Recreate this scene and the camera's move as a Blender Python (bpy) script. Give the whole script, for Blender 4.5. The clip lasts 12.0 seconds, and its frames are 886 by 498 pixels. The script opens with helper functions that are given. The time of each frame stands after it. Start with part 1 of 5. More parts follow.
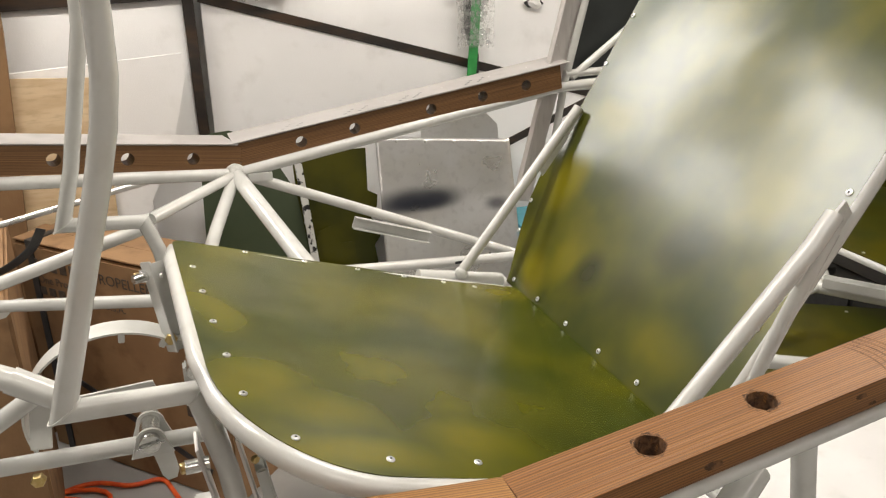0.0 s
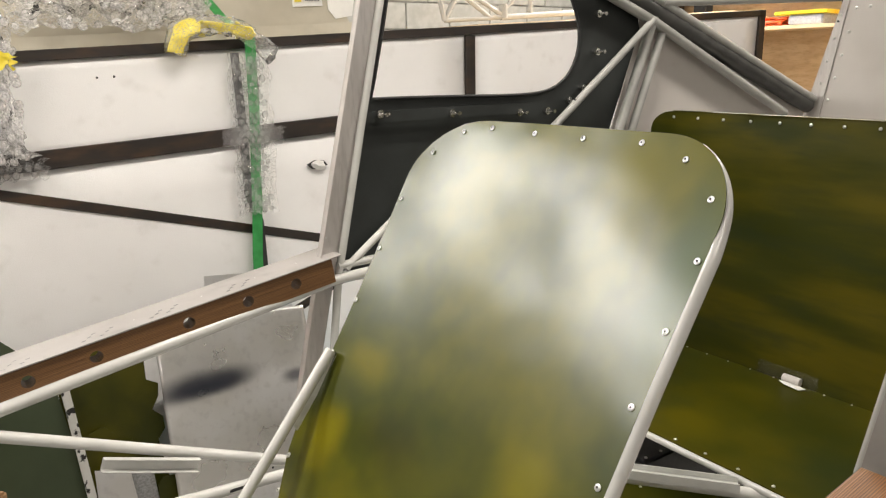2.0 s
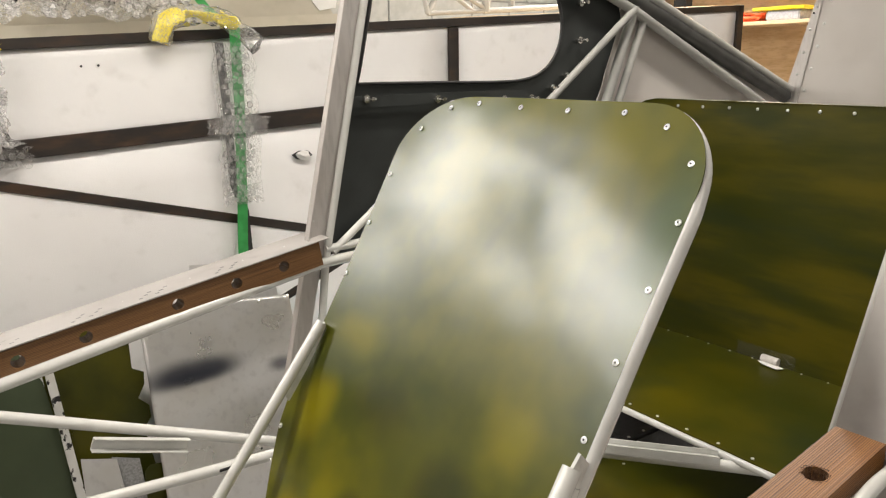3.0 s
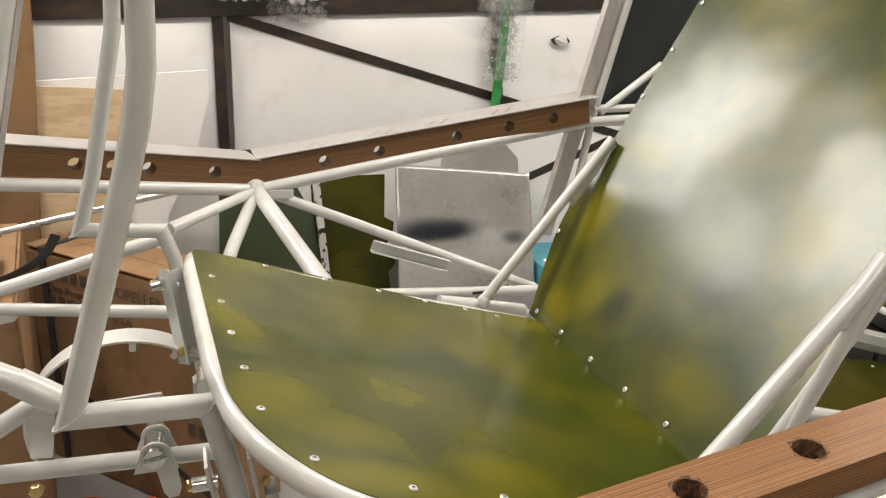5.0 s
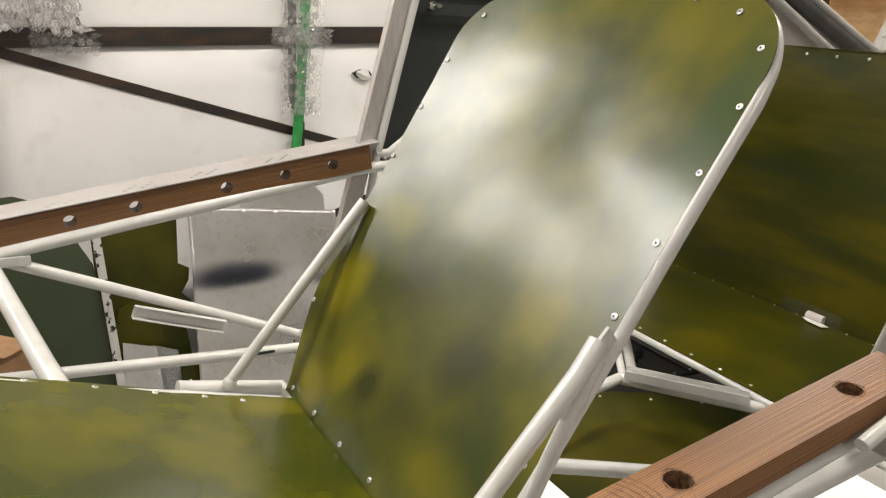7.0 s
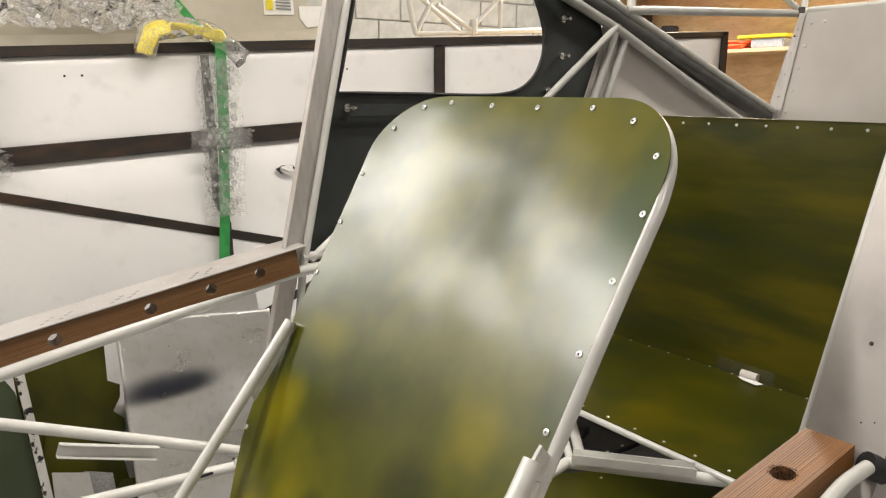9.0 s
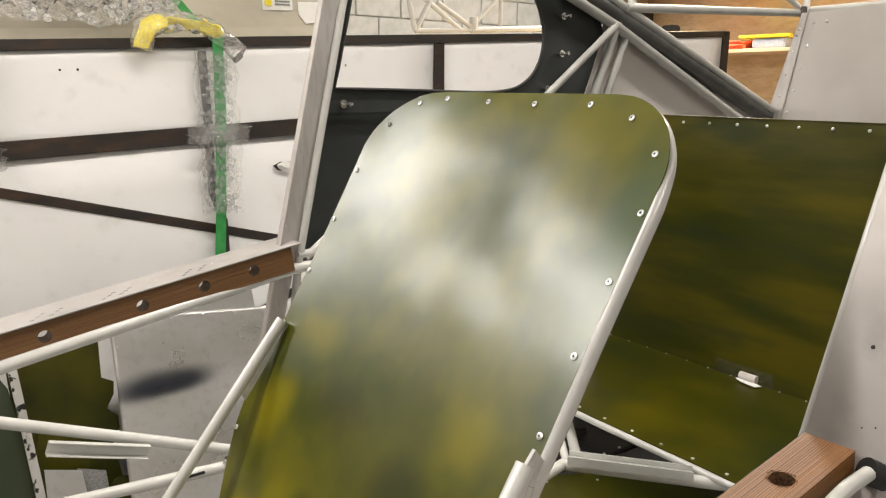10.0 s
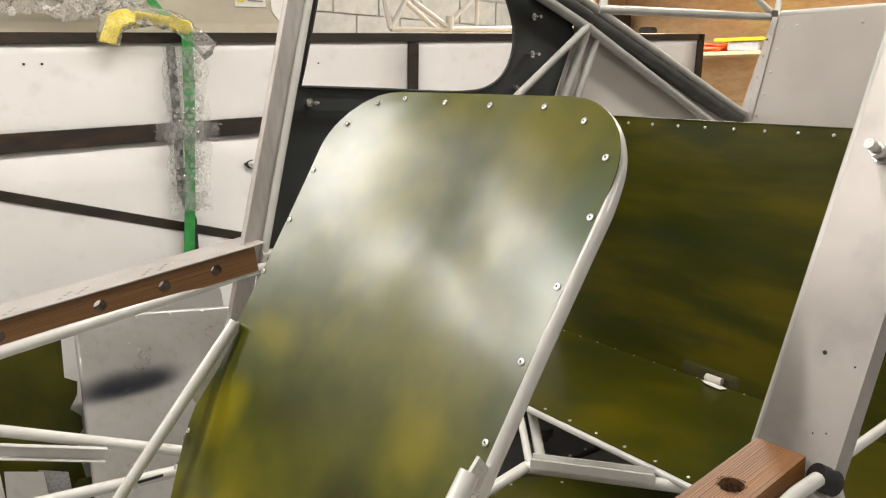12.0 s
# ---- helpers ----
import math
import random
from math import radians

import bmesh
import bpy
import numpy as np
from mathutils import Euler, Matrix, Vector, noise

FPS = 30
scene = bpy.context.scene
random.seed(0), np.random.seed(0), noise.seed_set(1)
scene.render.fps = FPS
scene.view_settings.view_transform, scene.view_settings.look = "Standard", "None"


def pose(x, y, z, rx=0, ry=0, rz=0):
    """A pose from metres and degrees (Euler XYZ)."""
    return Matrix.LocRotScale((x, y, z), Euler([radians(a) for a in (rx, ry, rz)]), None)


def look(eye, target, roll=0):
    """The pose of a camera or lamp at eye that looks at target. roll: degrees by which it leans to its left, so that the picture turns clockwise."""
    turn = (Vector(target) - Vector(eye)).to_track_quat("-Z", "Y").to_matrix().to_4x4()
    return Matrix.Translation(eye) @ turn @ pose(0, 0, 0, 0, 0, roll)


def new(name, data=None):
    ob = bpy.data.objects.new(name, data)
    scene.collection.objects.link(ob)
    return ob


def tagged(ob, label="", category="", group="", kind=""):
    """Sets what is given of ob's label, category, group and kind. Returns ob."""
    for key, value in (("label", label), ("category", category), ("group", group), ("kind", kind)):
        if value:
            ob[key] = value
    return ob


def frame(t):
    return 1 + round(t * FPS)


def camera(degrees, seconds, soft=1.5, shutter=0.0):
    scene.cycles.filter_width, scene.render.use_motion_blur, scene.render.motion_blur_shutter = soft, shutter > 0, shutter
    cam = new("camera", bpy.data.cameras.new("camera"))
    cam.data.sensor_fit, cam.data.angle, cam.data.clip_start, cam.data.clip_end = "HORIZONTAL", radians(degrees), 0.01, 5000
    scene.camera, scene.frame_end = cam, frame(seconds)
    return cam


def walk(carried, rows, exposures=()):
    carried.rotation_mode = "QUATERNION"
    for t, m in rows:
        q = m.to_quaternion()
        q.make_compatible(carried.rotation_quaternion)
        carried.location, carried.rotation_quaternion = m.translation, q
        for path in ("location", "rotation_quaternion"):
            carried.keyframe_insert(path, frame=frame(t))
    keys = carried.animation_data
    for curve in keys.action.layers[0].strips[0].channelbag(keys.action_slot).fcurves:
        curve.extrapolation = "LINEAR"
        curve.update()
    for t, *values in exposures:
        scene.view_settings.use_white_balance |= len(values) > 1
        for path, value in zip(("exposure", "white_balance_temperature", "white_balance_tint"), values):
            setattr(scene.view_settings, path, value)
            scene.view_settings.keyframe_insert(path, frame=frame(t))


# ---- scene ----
cam = camera(60.9, 12.0, soft=1.2)
PATH = [
    (0, (0.066, 0.021, 1.593), (0.72, 1.757, 0.844), 0.0),
    (0.5, (0.143, 0.048, 1.652), (0.905, 1.706, 0.833), 1.2),
    (1, (0.227, 0.098, 1.725), (1.175, 1.73, 1.064), 0.1),
    (1.5, (0.244, 0.117, 1.756), (1.285, 1.737, 1.216), -1.0),
    (2, (0.249, 0.125, 1.755), (1.343, 1.729, 1.274), -1.0),
    (2.5, (0.24, 0.109, 1.754), (1.372, 1.691, 1.291), -1.0),
    (2.7, (0.234, 0.108, 1.747), (1.373, 1.685, 1.281), -1.1),
    (4.3, (0.124, 0.056, 1.616), (1.029, 1.721, 0.977), 1.8),
    (4.5, (0.101, 0.054, 1.614), (0.938, 1.75, 0.963), 2.3),
    (5, (0.051, 0.052, 1.567), (0.695, 1.826, 0.905), 3.0),
    (5.5, (0.042, 0.02, 1.559), (0.637, 1.777, 0.813), 3.4),
    (6, (0.127, 0.073, 1.611), (0.922, 1.771, 0.913), 4.5),
    (6.5, (0.115, 0.059, 1.572), (1.021, 1.724, 0.934), 5.0),
    (7, (0.22, 0.083, 1.625), (1.232, 1.702, 1.03), 4.2),
    (7.5, (0.248, 0.081, 1.636), (1.342, 1.671, 1.115), 2.4),
    (7.7, (0.262, 0.082, 1.671), (1.373, 1.672, 1.183), 1.7),
    (9.3, (0.243, 0.088, 1.684), (1.408, 1.66, 1.272), -0.0),
    (9.5, (0.253, 0.091, 1.678), (1.411, 1.67, 1.269), 0.4),
    (10, (0.261, 0.096, 1.68), (1.423, 1.669, 1.261), 0.4),
    (10.5, (0.269, 0.099, 1.672), (1.447, 1.657, 1.241), 0.3),
    (11, (0.298, 0.095, 1.664), (1.49, 1.641, 1.228), 0.3),
    (11.5, (0.304, 0.092, 1.669), (1.504, 1.631, 1.228), 0.7),
    (12, (0.296, 0.086, 1.682), (1.498, 1.628, 1.261), 1.1),
]
walk(cam, [(t, look(eye, target, roll)) for t, eye, target, roll in PATH])

# ---- light ----
scene.view_settings.exposure = 0.0
world = bpy.data.worlds.new("world")
world.use_nodes = True
world.node_tree.nodes["Background"].inputs[0].default_value = (0.75, 0.8, 0.9, 1)
world.node_tree.nodes["Background"].inputs[1].default_value = 0.3
scene.world = world
CEIL = 3.4
WARM, COOL = (1.0, 0.92, 0.82), (1.0, 0.955, 0.88)
# x, y, power, colour, length along x, width along y
LAMPS = [(-0.9, 1.2, 40, WARM, 1.2, 0.14), (1.2, 1.2, 38, WARM, 1.2, 0.14), (3.3, 0.8, 35, WARM, 1.2, 0.14), (0.4, -1.6, 28, WARM, 1.2, 0.14), (2.6, -1.6, 10, WARM, 1.2, 0.14), (-2.0, -1.2, 8, WARM, 1.2, 0.14),
         (-1.25, 2.82, 40, COOL, 0.85, 0.6), (-1.75, 3.3, 8, COOL, 0.4, 0.3), (-1.75, 4.2, 30, COOL, 0.6, 0.7), (-2.35, 3.02, 24, COOL, 0.6, 0.5),
         (4.6, 3.0, 140, WARM, 1.2, 0.14), (2.8, 4.3, 12, WARM, 1.2, 0.14)]


# ---- materials ----
def material(name, base, rough=0.5, metal=0.0, vary=None, scale=8.0, stretch=(1, 1, 1), detail=4.0, bump=0.0, bump_scale=200.0,
             spec=0.5, coat=0.0, lo=0.35, hi=0.65, rough_vary=0.0, second=None, second_scale=60.0, second_amount=0.35, coat_rough=0.2, second_lo=0.48, second_hi=0.72):
    m = bpy.data.materials.new(name)
    m.use_nodes = True
    nt = m.node_tree
    b = nt.nodes["Principled BSDF"]
    b.inputs["Base Color"].default_value = (*base, 1)
    b.inputs["Roughness"].default_value = rough
    b.inputs["Metallic"].default_value = metal
    b.inputs["Specular IOR Level"].default_value = spec
    b.inputs["Coat Weight"].default_value = coat
    b.inputs["Coat Roughness"].default_value = coat_rough
    tc = nt.nodes.new("ShaderNodeTexCoord")
    mp = nt.nodes.new("ShaderNodeMapping")
    mp.inputs["Scale"].default_value = stretch
    nt.links.new(tc.outputs["Object"], mp.inputs["Vector"])
    if vary:
        nz = nt.nodes.new("ShaderNodeTexNoise")
        nz.inputs["Scale"].default_value, nz.inputs["Detail"].default_value = scale, detail
        nt.links.new(mp.outputs[0], nz.inputs["Vector"])
        rp = nt.nodes.new("ShaderNodeValToRGB")
        rp.color_ramp.elements[0].position, rp.color_ramp.elements[1].position = lo, hi
        rp.color_ramp.interpolation = "EASE"
        rp.color_ramp.elements[0].color, rp.color_ramp.elements[1].color = (*base, 1), (*vary, 1)
        nt.links.new(nz.outputs[0], rp.inputs[0])
        out = rp.outputs[0]
        if second:
            n2 = nt.nodes.new("ShaderNodeTexNoise")
            n2.inputs["Scale"].default_value, n2.inputs["Detail"].default_value = second_scale, min(detail, 5.0)
            nt.links.new(mp.outputs[0], n2.inputs["Vector"])
            r2 = nt.nodes.new("ShaderNodeValToRGB")
            r2.color_ramp.elements[0].position, r2.color_ramp.elements[1].position = second_lo, second_hi
            r2.color_ramp.interpolation = "EASE"
            r2.color_ramp.elements[0].color, r2.color_ramp.elements[1].color = (0, 0, 0, 1), (second_amount,) * 3 + (1,)
            nt.links.new(n2.outputs[0], r2.inputs[0])
            mx = nt.nodes.new("ShaderNodeMixRGB")
            mx.inputs[2].default_value = (*second, 1)
            nt.links.new(r2.outputs[0], mx.inputs[0])
            nt.links.new(out, mx.inputs[1])
            out = mx.outputs[0]
        nt.links.new(out, b.inputs["Base Color"])
        if rough_vary:
            mr = nt.nodes.new("ShaderNodeMapRange")
            mr.inputs["From Min"].default_value, mr.inputs["From Max"].default_value = 0.3, 0.7
            mr.inputs["To Min"].default_value, mr.inputs["To Max"].default_value = rough - rough_vary, rough + rough_vary
            nt.links.new(nz.outputs[0], mr.inputs["Value"])
            nt.links.new(mr.outputs[0], b.inputs["Roughness"])
    if bump:
        bn = nt.nodes.new("ShaderNodeTexNoise")
        bn.inputs["Scale"].default_value, bn.inputs["Detail"].default_value = bump_scale, 3.0
        nt.links.new(mp.outputs[0], bn.inputs["Vector"])
        bp = nt.nodes.new("ShaderNodeBump")
        bp.inputs["Strength"].default_value, bp.inputs["Distance"].default_value = bump, 0.003
        nt.links.new(bn.outputs[0], bp.inputs["Height"])
        nt.links.new(bp.outputs[0], b.inputs["Normal"])
    return m


TUBE = material("white_tube_paint", (0.56, 0.56, 0.535), 0.22, vary=(0.61, 0.61, 0.585), scale=14, bump=0.04, bump_scale=300, second=(0.45, 0.44, 0.4), second_scale=35, second_amount=0.25, coat=0.3)
WELD = material("weld_paint", (0.56, 0.56, 0.53), 0.35, vary=(0.48, 0.48, 0.45), scale=80, bump=0.6, bump_scale=160)
OLIVE = material("olive_lacquer", (0.040, 0.050, 0.002), 0.27, vary=(0.122, 0.112, 0.001), scale=7.0, detail=3.0, lo=0.30, hi=0.72, second=(0.026, 0.040, 0.008), second_scale=4.2, second_amount=0.7, second_lo=0.40, second_hi=0.74, spec=0.46, coat=0.20, coat_rough=0.15)


def patched(m, spots, stray=0.045):
    """Cloudy soft-edged colour patches over the base colour: centre, half-widths, colour and strength of each."""
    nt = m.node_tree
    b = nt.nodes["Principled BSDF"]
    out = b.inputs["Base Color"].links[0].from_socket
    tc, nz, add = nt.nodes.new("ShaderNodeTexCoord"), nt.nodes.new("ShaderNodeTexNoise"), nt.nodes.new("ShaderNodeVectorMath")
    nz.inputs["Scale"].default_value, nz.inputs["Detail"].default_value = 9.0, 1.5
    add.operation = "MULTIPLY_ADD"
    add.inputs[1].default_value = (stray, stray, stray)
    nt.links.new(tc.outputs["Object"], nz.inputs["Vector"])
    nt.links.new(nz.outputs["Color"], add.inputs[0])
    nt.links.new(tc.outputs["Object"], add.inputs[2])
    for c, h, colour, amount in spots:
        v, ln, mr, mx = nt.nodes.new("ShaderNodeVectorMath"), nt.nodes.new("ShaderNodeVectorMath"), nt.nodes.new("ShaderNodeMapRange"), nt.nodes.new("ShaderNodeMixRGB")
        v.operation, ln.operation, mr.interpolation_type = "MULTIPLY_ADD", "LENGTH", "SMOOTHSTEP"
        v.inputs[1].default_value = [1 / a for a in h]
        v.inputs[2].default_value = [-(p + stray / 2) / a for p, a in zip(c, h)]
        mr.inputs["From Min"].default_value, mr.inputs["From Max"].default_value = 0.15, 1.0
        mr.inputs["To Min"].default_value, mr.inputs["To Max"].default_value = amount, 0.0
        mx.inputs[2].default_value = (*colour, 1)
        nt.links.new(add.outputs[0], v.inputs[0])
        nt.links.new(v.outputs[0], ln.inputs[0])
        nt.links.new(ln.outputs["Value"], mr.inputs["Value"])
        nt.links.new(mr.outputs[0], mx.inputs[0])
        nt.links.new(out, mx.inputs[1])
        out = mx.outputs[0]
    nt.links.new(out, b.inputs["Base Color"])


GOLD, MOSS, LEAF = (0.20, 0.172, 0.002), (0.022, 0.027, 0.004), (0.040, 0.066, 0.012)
patched(OLIVE, [((0.65, 1.03, 1.245), (0.2, 0.055, 0.060), GOLD, 0.9), ((0.59, 1.00, 1.105), (0.2, 0.060, 0.045), GOLD, 0.75), ((0.61, 0.945, 1.145), (0.2, 0.045, 0.05), GOLD, 0.5),
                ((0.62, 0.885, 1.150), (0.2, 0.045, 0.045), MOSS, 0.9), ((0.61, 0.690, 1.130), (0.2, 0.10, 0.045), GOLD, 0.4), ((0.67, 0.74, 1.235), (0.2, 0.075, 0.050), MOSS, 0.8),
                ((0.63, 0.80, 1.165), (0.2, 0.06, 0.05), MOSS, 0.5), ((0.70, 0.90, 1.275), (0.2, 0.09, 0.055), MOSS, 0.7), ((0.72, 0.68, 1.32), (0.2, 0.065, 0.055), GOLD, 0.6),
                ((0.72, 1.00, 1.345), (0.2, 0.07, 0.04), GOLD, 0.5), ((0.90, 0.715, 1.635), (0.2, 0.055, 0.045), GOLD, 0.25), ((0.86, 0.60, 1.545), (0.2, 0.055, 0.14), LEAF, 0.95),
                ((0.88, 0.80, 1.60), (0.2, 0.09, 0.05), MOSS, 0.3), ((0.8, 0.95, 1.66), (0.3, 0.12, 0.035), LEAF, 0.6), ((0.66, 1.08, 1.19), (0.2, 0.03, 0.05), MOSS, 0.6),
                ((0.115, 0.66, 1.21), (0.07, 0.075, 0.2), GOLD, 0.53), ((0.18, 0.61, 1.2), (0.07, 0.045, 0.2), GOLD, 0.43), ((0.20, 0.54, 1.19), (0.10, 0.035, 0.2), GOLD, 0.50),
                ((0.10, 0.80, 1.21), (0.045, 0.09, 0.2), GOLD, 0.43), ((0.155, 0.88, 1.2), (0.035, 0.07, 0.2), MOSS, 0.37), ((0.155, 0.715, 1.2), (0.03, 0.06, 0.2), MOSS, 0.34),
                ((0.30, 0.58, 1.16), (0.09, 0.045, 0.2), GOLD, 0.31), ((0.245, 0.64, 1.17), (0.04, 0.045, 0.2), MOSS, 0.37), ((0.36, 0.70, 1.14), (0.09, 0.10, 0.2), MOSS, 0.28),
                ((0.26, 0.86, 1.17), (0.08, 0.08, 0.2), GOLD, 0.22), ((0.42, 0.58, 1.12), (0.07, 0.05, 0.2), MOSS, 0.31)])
OLIVE_DARK = material("olive_dark_lacquer", (0.026, 0.030, 0.001), 0.36, vary=(0.070, 0.058, 0.001), scale=3.2, stretch=(1, 0.7, 3.6), detail=4.0, lo=0.35, hi=0.7, second=(0.018, 0.026, 0.005), second_scale=4, second_amount=0.8, bump=0.04, bump_scale=8, spec=0.22)
GREEN_SHEET = material("green_primer_sheet", (0.030, 0.044, 0.019), 0.45, vary=(0.042, 0.058, 0.027), scale=5, bump=0.05, bump_scale=12)
OLIVE_SHEET = material("olive_sheet", (0.026, 0.029, 0.002), 0.42, vary=(0.056, 0.052, 0.002), scale=5, spec=0.25, bump=0.05, bump_scale=12)


def wood_material(name, light, mid, dark):
    """Straight-grained fir: thin dark late-wood lines along the local x axis, fine fibre and broad tone changes."""
    m = material(name, light, 0.5, vary=mid, scale=3.0, stretch=(0.5, 45, 45), detail=4, lo=0.3, hi=0.7, second=dark, second_scale=8.0, second_amount=0.35, bump=0.25, bump_scale=6)
    nt = m.node_tree
    b = nt.nodes["Principled BSDF"]
    old = b.inputs["Base Color"].links[0].from_socket
    tc, mp = nt.nodes.new("ShaderNodeTexCoord"), nt.nodes.new("ShaderNodeMapping")
    mp.inputs["Scale"].default_value = (0.03, 1, 1)
    mp.inputs["Rotation"].default_value = (0.72, 0, 0)
    nt.links.new(tc.outputs["Object"], mp.inputs["Vector"])
    wv = nt.nodes.new("ShaderNodeTexWave")
    wv.wave_type, wv.bands_direction, wv.wave_profile = "BANDS", "Y", "SAW"
    wv.inputs["Scale"].default_value, wv.inputs["Distortion"].default_value = 150, 9
    wv.inputs["Detail"].default_value, wv.inputs["Detail Scale"].default_value = 3.0, 0.35
    nt.links.new(mp.outputs[0], wv.inputs["Vector"])
    rp = nt.nodes.new("ShaderNodeValToRGB")
    rp.color_ramp.elements[0].position, rp.color_ramp.elements[1].position = 0.34, 0.98
    rp.color_ramp.elements[0].color, rp.color_ramp.elements[1].color = (0, 0, 0, 1), (0.8, 0.8, 0.8, 1)
    nt.links.new(wv.outputs[1], rp.inputs[0])
    mx = nt.nodes.new("ShaderNodeMixRGB")
    mx.inputs[2].default_value = (*dark, 1)
    nt.links.new(rp.outputs[0], mx.inputs[0])
    nt.links.new(old, mx.inputs[1])
    nt.links.new(mx.outputs[0], b.inputs["Base Color"])
    return m


WOOD = wood_material("fir_wood", (0.235, 0.094, 0.020), (0.315, 0.137, 0.033), (0.050, 0.019, 0.005))
WOOD_PALE = wood_material("pale_fir_wood", (0.31, 0.142, 0.034), (0.40, 0.195, 0.052), (0.085, 0.034, 0.009))
WOOD_DARK = wood_material("fir_wood_dark", (0.165, 0.078, 0.025), (0.225, 0.112, 0.038), (0.055, 0.023, 0.008))
BURN = material("scorched_wood", (0.10, 0.042, 0.012), 0.7, vary=(0.19, 0.085, 0.024), scale=90)
HOLE = material("charred_hole", (0.06, 0.028, 0.012), 0.85, vary=(0.20, 0.10, 0.045), scale=120, bump=0.8, bump_scale=300)
ALU = material("aluminium_sheet", (0.66, 0.65, 0.62), 0.30, 0.8, vary=(0.72, 0.72, 0.72), scale=4, bump=0.05, bump_scale=10, rough_vary=0.05, second=(0.5, 0.49, 0.48), second_scale=40)
ALU_REFLECTION = material("aluminium_sheet_dark_reflection", (0.66, 0.65, 0.62), 0.30, 0.8, vary=(0.72, 0.72, 0.72), scale=4, bump=0.05, bump_scale=10, rough_vary=0.05, second=(0.5, 0.49, 0.48), second_scale=40)
# The sheet's dark reflections are painted in as blue-grey patches.
patched(ALU_REFLECTION, [((0.86, 2.5, 0.728), (0.19, 0.3, 0.060), (0.075, 0.08, 0.10), 0.95), ((0.97, 2.5, 0.728), (0.15, 0.3, 0.055), (0.085, 0.09, 0.11), 0.95), ((0.90, 2.5, 0.712), (0.20, 0.3, 0.035), (0.05, 0.055, 0.075), 0.8), ((1.22, 2.5, 0.685), (0.07, 0.3, 0.035), (0.12, 0.12, 0.14), 0.8)], 0.012)
ALU_DIRTY = material("marked_aluminium_strip", (0.66, 0.65, 0.62), 0.4, 0.6, vary=(0.72, 0.72, 0.70), scale=20, second=(0.03, 0.03, 0.03), second_scale=45, second_amount=1.0, second_lo=0.56, second_hi=0.62)
ALU_DULL = material("brushed_aluminium_post", (0.60, 0.57, 0.55), 0.5, 0.75, vary=(0.68, 0.65, 0.63), scale=6, stretch=(6, 6, 1), bump=0.06, bump_scale=60, second=(0.45, 0.43, 0.41), second_scale=20, second_amount=0.4)
ALU_POST = material("scuffed_aluminium_channel", (0.43, 0.405, 0.39), 0.55, 0.45, vary=(0.50, 0.475, 0.46), scale=5, bump=0.06, bump_scale=60, second=(0.30, 0.28, 0.27), second_scale=13, second_amount=0.45)
STEEL = material("zinc_fastener", (0.72, 0.72, 0.70), 0.25, 1.0, vary=(0.6, 0.6, 0.58), scale=200)
RIVET = material("rivet_washer", (0.70, 0.70, 0.67), 0.28, 0.7, vary=(0.7, 0.7, 0.68), scale=300)
BRASS = material("cadmium_bolt", (0.55, 0.40, 0.16), 0.3, 1.0, vary=(0.65, 0.5, 0.25), scale=200)
DARK = material("black_rubber", (0.012, 0.012, 0.013), 0.55, vary=(0.02, 0.02, 0.021), scale=60)
DOOR = material("charcoal_door_skin", (0.016, 0.019, 0.018), 0.6, vary=(0.024, 0.028, 0.027), scale=9, bump=0.15, bump_scale=350)
IRON = material("black_steel_bar", (0.018, 0.014, 0.012), 0.5, vary=(0.03, 0.022, 0.017), scale=5, stretch=(1, 1, 3), second=(0.09, 0.045, 0.02), second_scale=7, second_amount=0.5, bump=0.15, bump_scale=120)
# Greyer copy of the white tube paint; puts the cabin's shade into the colour.
SHADED_TUBE = material("shaded_tube_paint", (0.30, 0.30, 0.285), 0.35, vary=(0.36, 0.36, 0.34), scale=14, bump=0.04, bump_scale=300)
GAP_SHADE = material("gap_shade_grey", (0.035, 0.035, 0.033), 0.45, vary=(0.055, 0.055, 0.052), scale=14)
FOAM = material("white_foam_panel", (0.88, 0.87, 0.865), 0.75, vary=(0.92, 0.91, 0.905), scale=3, second=(0.62, 0.60, 0.57), second_scale=11, second_amount=0.30, second_lo=0.55, second_hi=0.8, bump=0.2, bump_scale=260)
CARD = material("cardboard", (0.225, 0.125, 0.058), 0.8, vary=(0.285, 0.165, 0.078), scale=4, stretch=(1, 1, 1), second=(0.15, 0.08, 0.036), second_scale=12, second_amount=0.6, bump=0.3, bump_scale=90)
PLY = material("plywood", (0.64, 0.47, 0.28), 0.65, vary=(0.74, 0.58, 0.38), scale=2.2, stretch=(3, 3, 14), detail=6, second=(0.42, 0.27, 0.13), second_scale=6, second_amount=0.35, bump=0.1, bump_scale=30)
CONCRETE = material("concrete_floor", (0.29, 0.285, 0.275), 0.5, vary=(0.36, 0.35, 0.335), scale=2.5, second=(0.28, 0.27, 0.26), second_scale=12, bump=0.1, bump_scale=120)
BLOCK = material("grey_block", (0.42, 0.42, 0.39), 0.85, vary=(0.5, 0.5, 0.47), scale=12, bump=0.5, bump_scale=150)
MORTAR = material("mortar", (0.33, 0.33, 0.31), 0.9, vary=(0.38, 0.38, 0.36), scale=20)
PLASTER = material("pale_wall_paint", (0.50, 0.49, 0.47), 0.85, vary=(0.55, 0.54, 0.52), scale=3, bump=0.1, bump_scale=150)
ROOF = material("dark_ceiling_paint", (0.09, 0.088, 0.084), 0.85, vary=(0.12, 0.118, 0.114), scale=3, bump=0.1, bump_scale=150)
